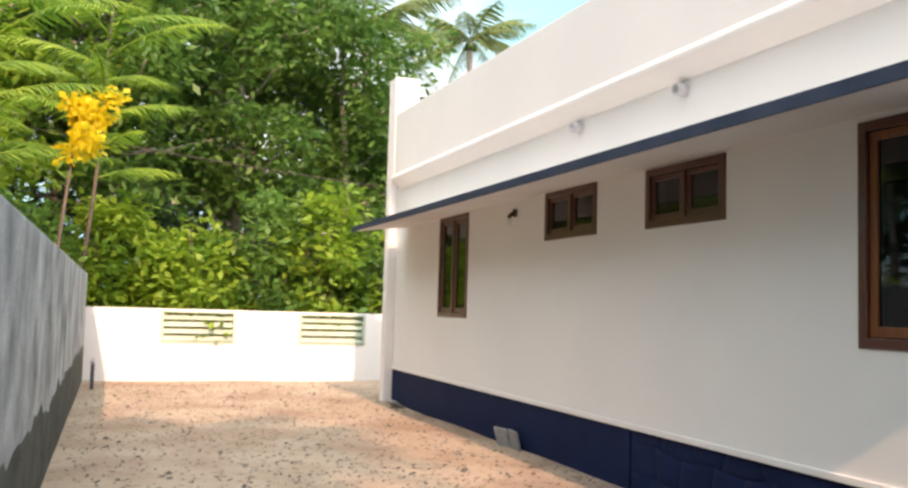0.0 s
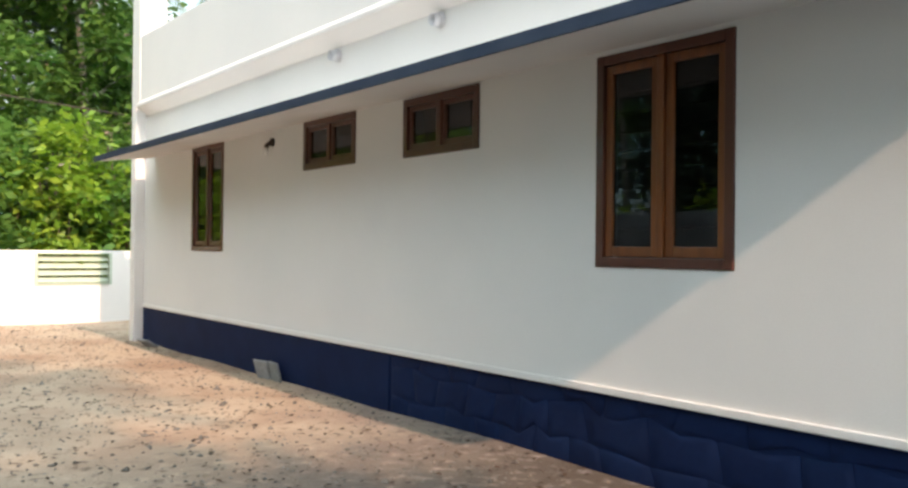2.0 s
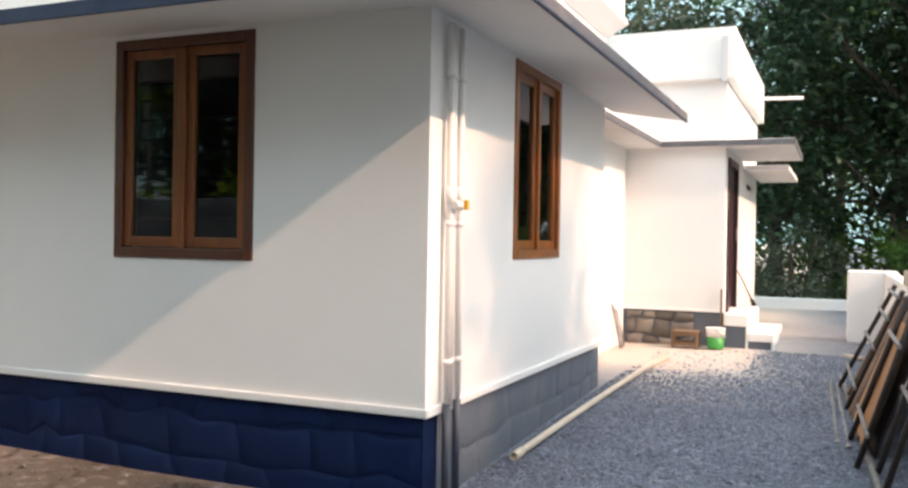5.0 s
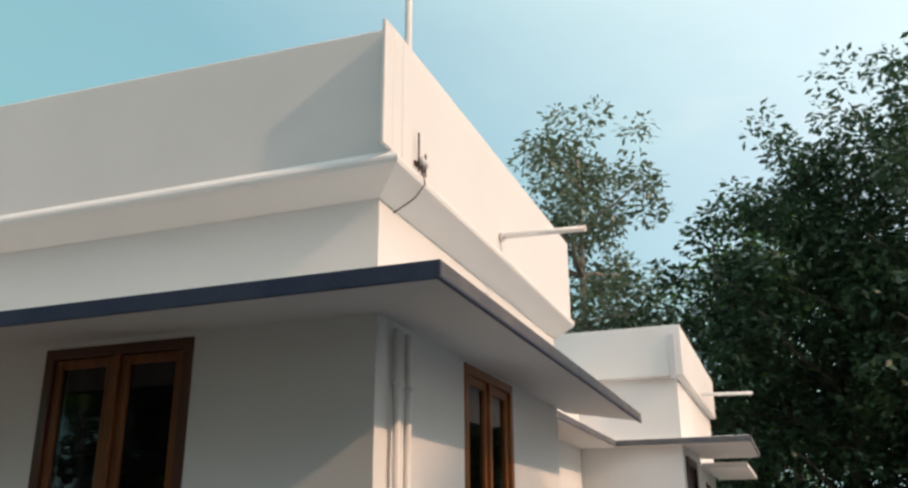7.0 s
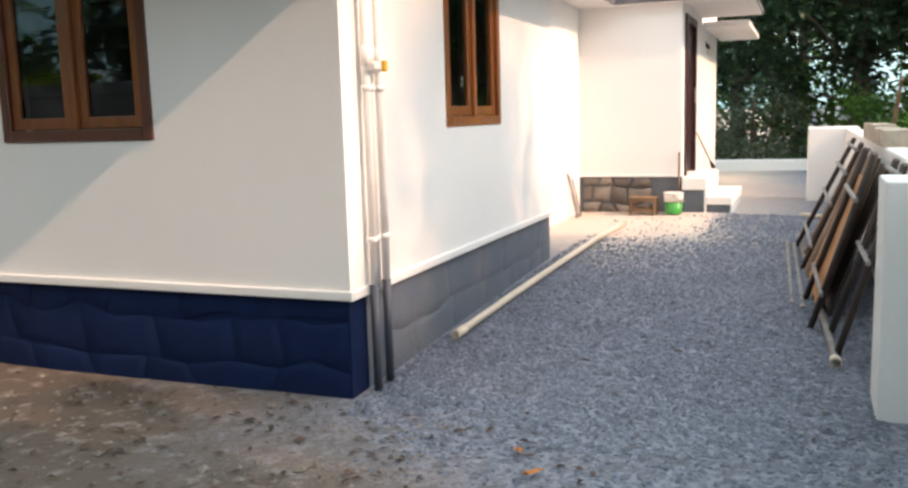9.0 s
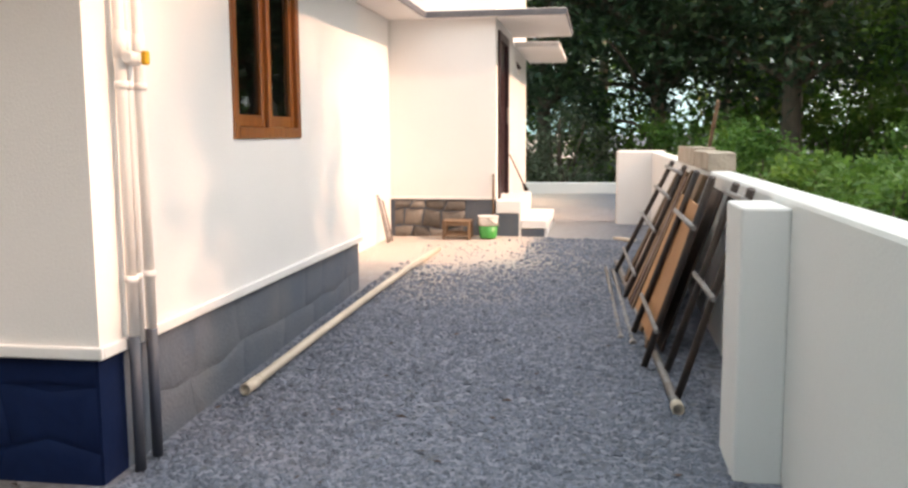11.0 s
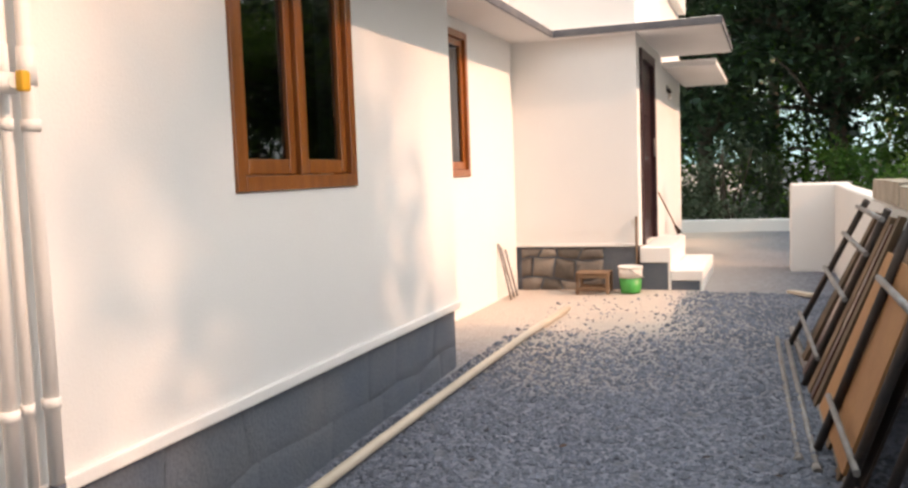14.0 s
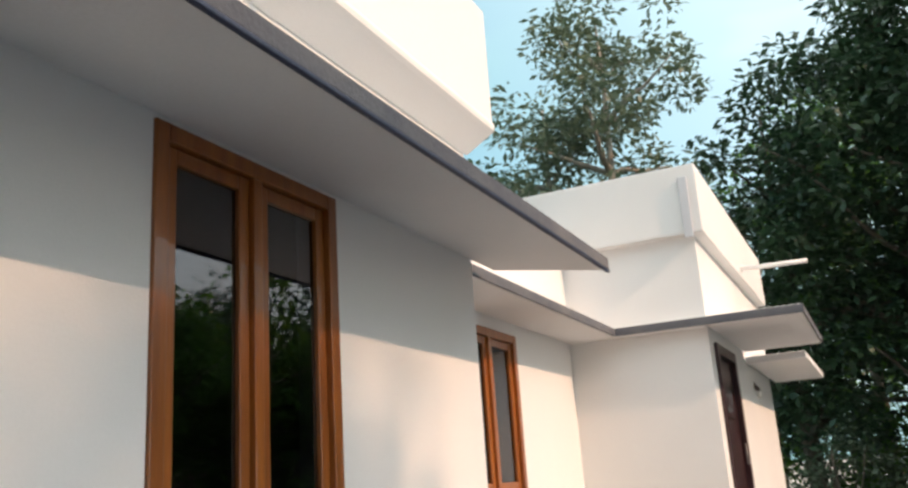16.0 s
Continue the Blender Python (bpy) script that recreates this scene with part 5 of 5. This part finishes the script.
# ---- stones of the plinths ----
def stone_piece(name, corners, depth, face, mat, parent, bulge=0.012):
    """One dressed stone: an outline on a wall plane, chamfered and slightly domed. face maps (u, z, out) to the world."""
    bm = bmesh.new()
    cu, cz = sum(c[0] for c in corners) / len(corners), sum(c[1] for c in corners) / len(corners)
    rim = [bm.verts.new(face(u, z, 0.0)) for u, z in corners]
    lip = [bm.verts.new(face(cu + (u - cu) * 0.97, cz + (z - cz) * 0.95, depth)) for u, z in corners]
    top = [bm.verts.new(face(cu + (u - cu) * 0.62, cz + (z - cz) * 0.6, depth + bulge)) for u, z in corners]
    n = len(corners)
    for a, b in ((rim, lip), (lip, top)):
        for i in range(n):
            bm.faces.new((a[i], a[(i + 1) % n], b[(i + 1) % n], b[i])).smooth = True
    bm.faces.new(top).smooth = True
    return part(name, bm, mat, parent)


def stone_courses(parent, u0, u1, levels, width, face, mat, gap=0.012, bulge=0.012, seed=3, depth=0.009):
    """Rows of unequal stones with wavering joints between two ends."""
    rnd = random.Random(seed)
    wave = [[rnd.uniform(-0.06, 0.06) for _ in range(200)] for _ in levels]

    def level(i, u):
        if i in (0, len(levels) - 1):
            return levels[i]
        k = (u - u0) / 0.16
        j = int(k)
        return levels[i] + wave[i][j] * (1 - k + j) + wave[i][j + 1] * (k - j)

    for i in range(len(levels) - 1):
        u, tilt = u0, (0.0, rnd.uniform(-0.035, 0.035))
        while u < u1 - 0.05:
            w = width * rnd.uniform(0.7, 1.35)
            e = u1 if u + w > u1 - width * 0.5 else u + w
            m = (u + e) / 2
            g = gap / 2
            mid = rnd.uniform(-0.03, 0.03)
            stone_piece("stone", [(u + g + tilt[0], level(i, u) + g), (m + mid, level(i, m) + g), (e - g - tilt[1] * (e < u1), level(i, e) + g), (e - g + tilt[1] * (e < u1), level(i + 1, e) - g), (m - mid, level(i + 1, m) - g), (u + g - tilt[0], level(i + 1, u) - g)], depth * rnd.uniform(0.75, 1.3), face, mat, parent, bulge * rnd.uniform(0.3, 1.6))
            tilt = (-tilt[1], rnd.uniform(-0.035, 0.035))
            u = e


plinth = bpy.data.objects["plinth_west"]
stone_courses(plinth, 0.03, 4.6, (-0.06, 0.14, 0.36, 0.485), 0.40, lambda u, z, out: Vector((0.018 - out, u, z)), PLINTH, 0.004, 0.003, 5, 0.0035)
plinth = bpy.data.objects["plinth_south"]
stone_courses(plinth, 0.42, 3.72, (-0.05, 0.20, 0.485), 0.46, lambda u, z, out: Vector((u, 0.018 - out, z)), PLINTH_GREY, 0.004, 0.002, 8, 0.003)
plinth = bpy.data.objects["plinth_block"]
stone_courses(plinth, BY + 0.35, RY - 0.04, (0.10, 0.26, 0.42, 0.555), 0.22, lambda u, z, out: Vector((BX + 0.018 - out, u, z)), STONE, 0.016, 0.02, 9)


# ---- gravel, litter and small stones ----
def scatter(name, points, low, high, mat, label, category, squash=0.6, lift=0.2):
    """Small angular stones as one object."""
    rnd = np.random.default_rng(11)
    n = len(points)
    octa = np.array([(1, 0, 0), (-1, 0, 0), (0, 1, 0), (0, -1, 0), (0, 0, 1), (0, 0, -1)], float)
    faces = np.array([(0, 2, 4), (2, 1, 4), (1, 3, 4), (3, 0, 4), (2, 0, 5), (1, 2, 5), (3, 1, 5), (0, 3, 5)])
    size = rnd.uniform(low, high, (n, 1, 1)) * (1 + (rnd.random((n, 1, 1)) > 0.93) * 0.9)
    turn = rnd.random(n) * 6.283
    v = octa[None] * (0.7 + 0.6 * rnd.random((n, 6, 3))) * size
    v[:, :, 2] *= squash
    co, si = np.cos(turn)[:, None], np.sin(turn)[:, None]
    x, y = v[:, :, 0] * co - v[:, :, 1] * si, v[:, :, 0] * si + v[:, :, 1] * co
    v[:, :, 0], v[:, :, 1] = x, y
    p = np.array([(a, b, ground_z(a, b) - 0.02) for a, b in points])
    v += p[:, None, :]
    v[:, :, 2] += size[:, :, 0] * lift
    mesh = bpy.data.meshes.new(name)
    mesh.from_pydata(v.reshape(-1, 3).tolist(), [], (faces[None] + (np.arange(n) * 6)[:, None, None]).reshape(-1, 3).tolist())
    mesh.materials.append(mat)
    return tagged(new(name, mesh), label, category, "", "stuff")


rnd = np.random.default_rng(21)
pts = []
while len(pts) < 30000:
    x, y = -4.4 + 11.5 * rnd.random() ** 1.35, -2.42 + 2.4 * rnd.random()
    if x < -0.2 and y > -0.2 - 0.3 * rnd.random():
        continue
    if x < 0.1 - 0.9 * rnd.random() and rnd.random() < 0.93:
        continue
    if x > 4.0 + 1.2 * rnd.random() and y > -1.45 + 0.4 * rnd.random() and rnd.random() < 0.965:
        continue
    pts.append((x, y))
scatter("gravel", pts, 0.006, 0.015, PEBBLE, "loose grey crushed gravel covering the drive", "gravel")
pts = [(-4.4 + 4.3 * rnd.random(), -0.6 + 15.5 * rnd.random() ** 1.6) for _ in range(5000)]
scatter("yard_stones", pts, 0.005, 0.018, STONE, "small stones and clods scattered on the sandy soil", "stones")


def litter(name, n, xr, yr, size, label, mat=LITTER):
    r = np.random.default_rng(31)
    verts, faces = [], []
    for i in range(n):
        x, y = xr[0] + (xr[1] - xr[0]) * r.random(), yr[0] + (yr[1] - yr[0]) * r.random()
        if x > -0.03 and y > -0.03:
            continue
        a, s = r.random() * 6.28, size * r.uniform(0.5, 1.4)
        z = ground_z(x, y) - 0.008
        dx, dy = math.cos(a) * s, math.sin(a) * s
        k = len(verts)
        verts += [(x - dx, y - dy, z), (x - dy * 0.45, y + dx * 0.45, z + s * 0.35 * r.random()), (x + dx, y + dy, z + s * 0.3 * r.random()), (x + dy * 0.45, y - dx * 0.45, z + s * 0.35 * r.random())]
        faces.append((k, k + 1, k + 2, k + 3))
    mesh = bpy.data.meshes.new(name)
    mesh.from_pydata(verts, [], faces)
    mesh.materials.append(mat)
    tagged(new(name, mesh), label, "leaf litter", "", "stuff")


litter("leaf_litter", 2000, (-4.5, 0), (-0.8, 15), 0.024, "dry brown fallen leaves scattered on the soil")
litter("drive_litter", 90, (-4.2, 4), (-2.4, 0), 0.022, "few dry leaves scattered on the gravel")
litter("corner_litter", 700, (-4.3, -0.1), (-1.6, 3.5), 0.026, "small dark leaf scraps scattered by the house corner")


def fallen_leaf(x, y, turn, label):
    z = ground_z(x, y) + 0.004
    bm = bmesh.new()
    mid = [bm.verts.new((-0.07 + 0.14 * k / 6, 0, 0.012 * math.sin(k))) for k in range(7)]
    for sgn in (-1, 1):
        rim = [bm.verts.new((-0.07 + 0.14 * k / 6, sgn * 0.032 * math.sin(math.pi * k / 6), 0.012 + 0.010 * math.sin(k * 1.3))) for k in range(1, 6)]
        line = [mid[0]] + rim + [mid[6]]
        for k in range(6):
            quad = [mid[k], mid[k + 1], line[k + 1], line[k]]
            bm.faces.new(list(dict.fromkeys(quad)))
    bmesh.ops.remove_doubles(bm, verts=bm.verts, dist=0.0002)
    bmesh.ops.transform(bm, matrix=pose(x, y, z, 0, 4, turn) @ Matrix.Scale(0.62, 4), verts=bm.verts)
    top = thing("fallen_leaf", (x, y, z), label, "leaf")
    part("blade", bm, DRY_LEAF, top)


DRY_LEAF = material("orange_dry_leaf", (0.55, 0.20, 0.03), 0.7, second=(0.42, 0.13, 0.02), scale=8, fine=60, bump=0.1, grain=0.15)
fallen_leaf(-0.42, -0.98, 30, "orange dry leaf lying on the gravel")
fallen_leaf(-0.62, -1.10, 110, "orange dry leaf lying on the gravel")
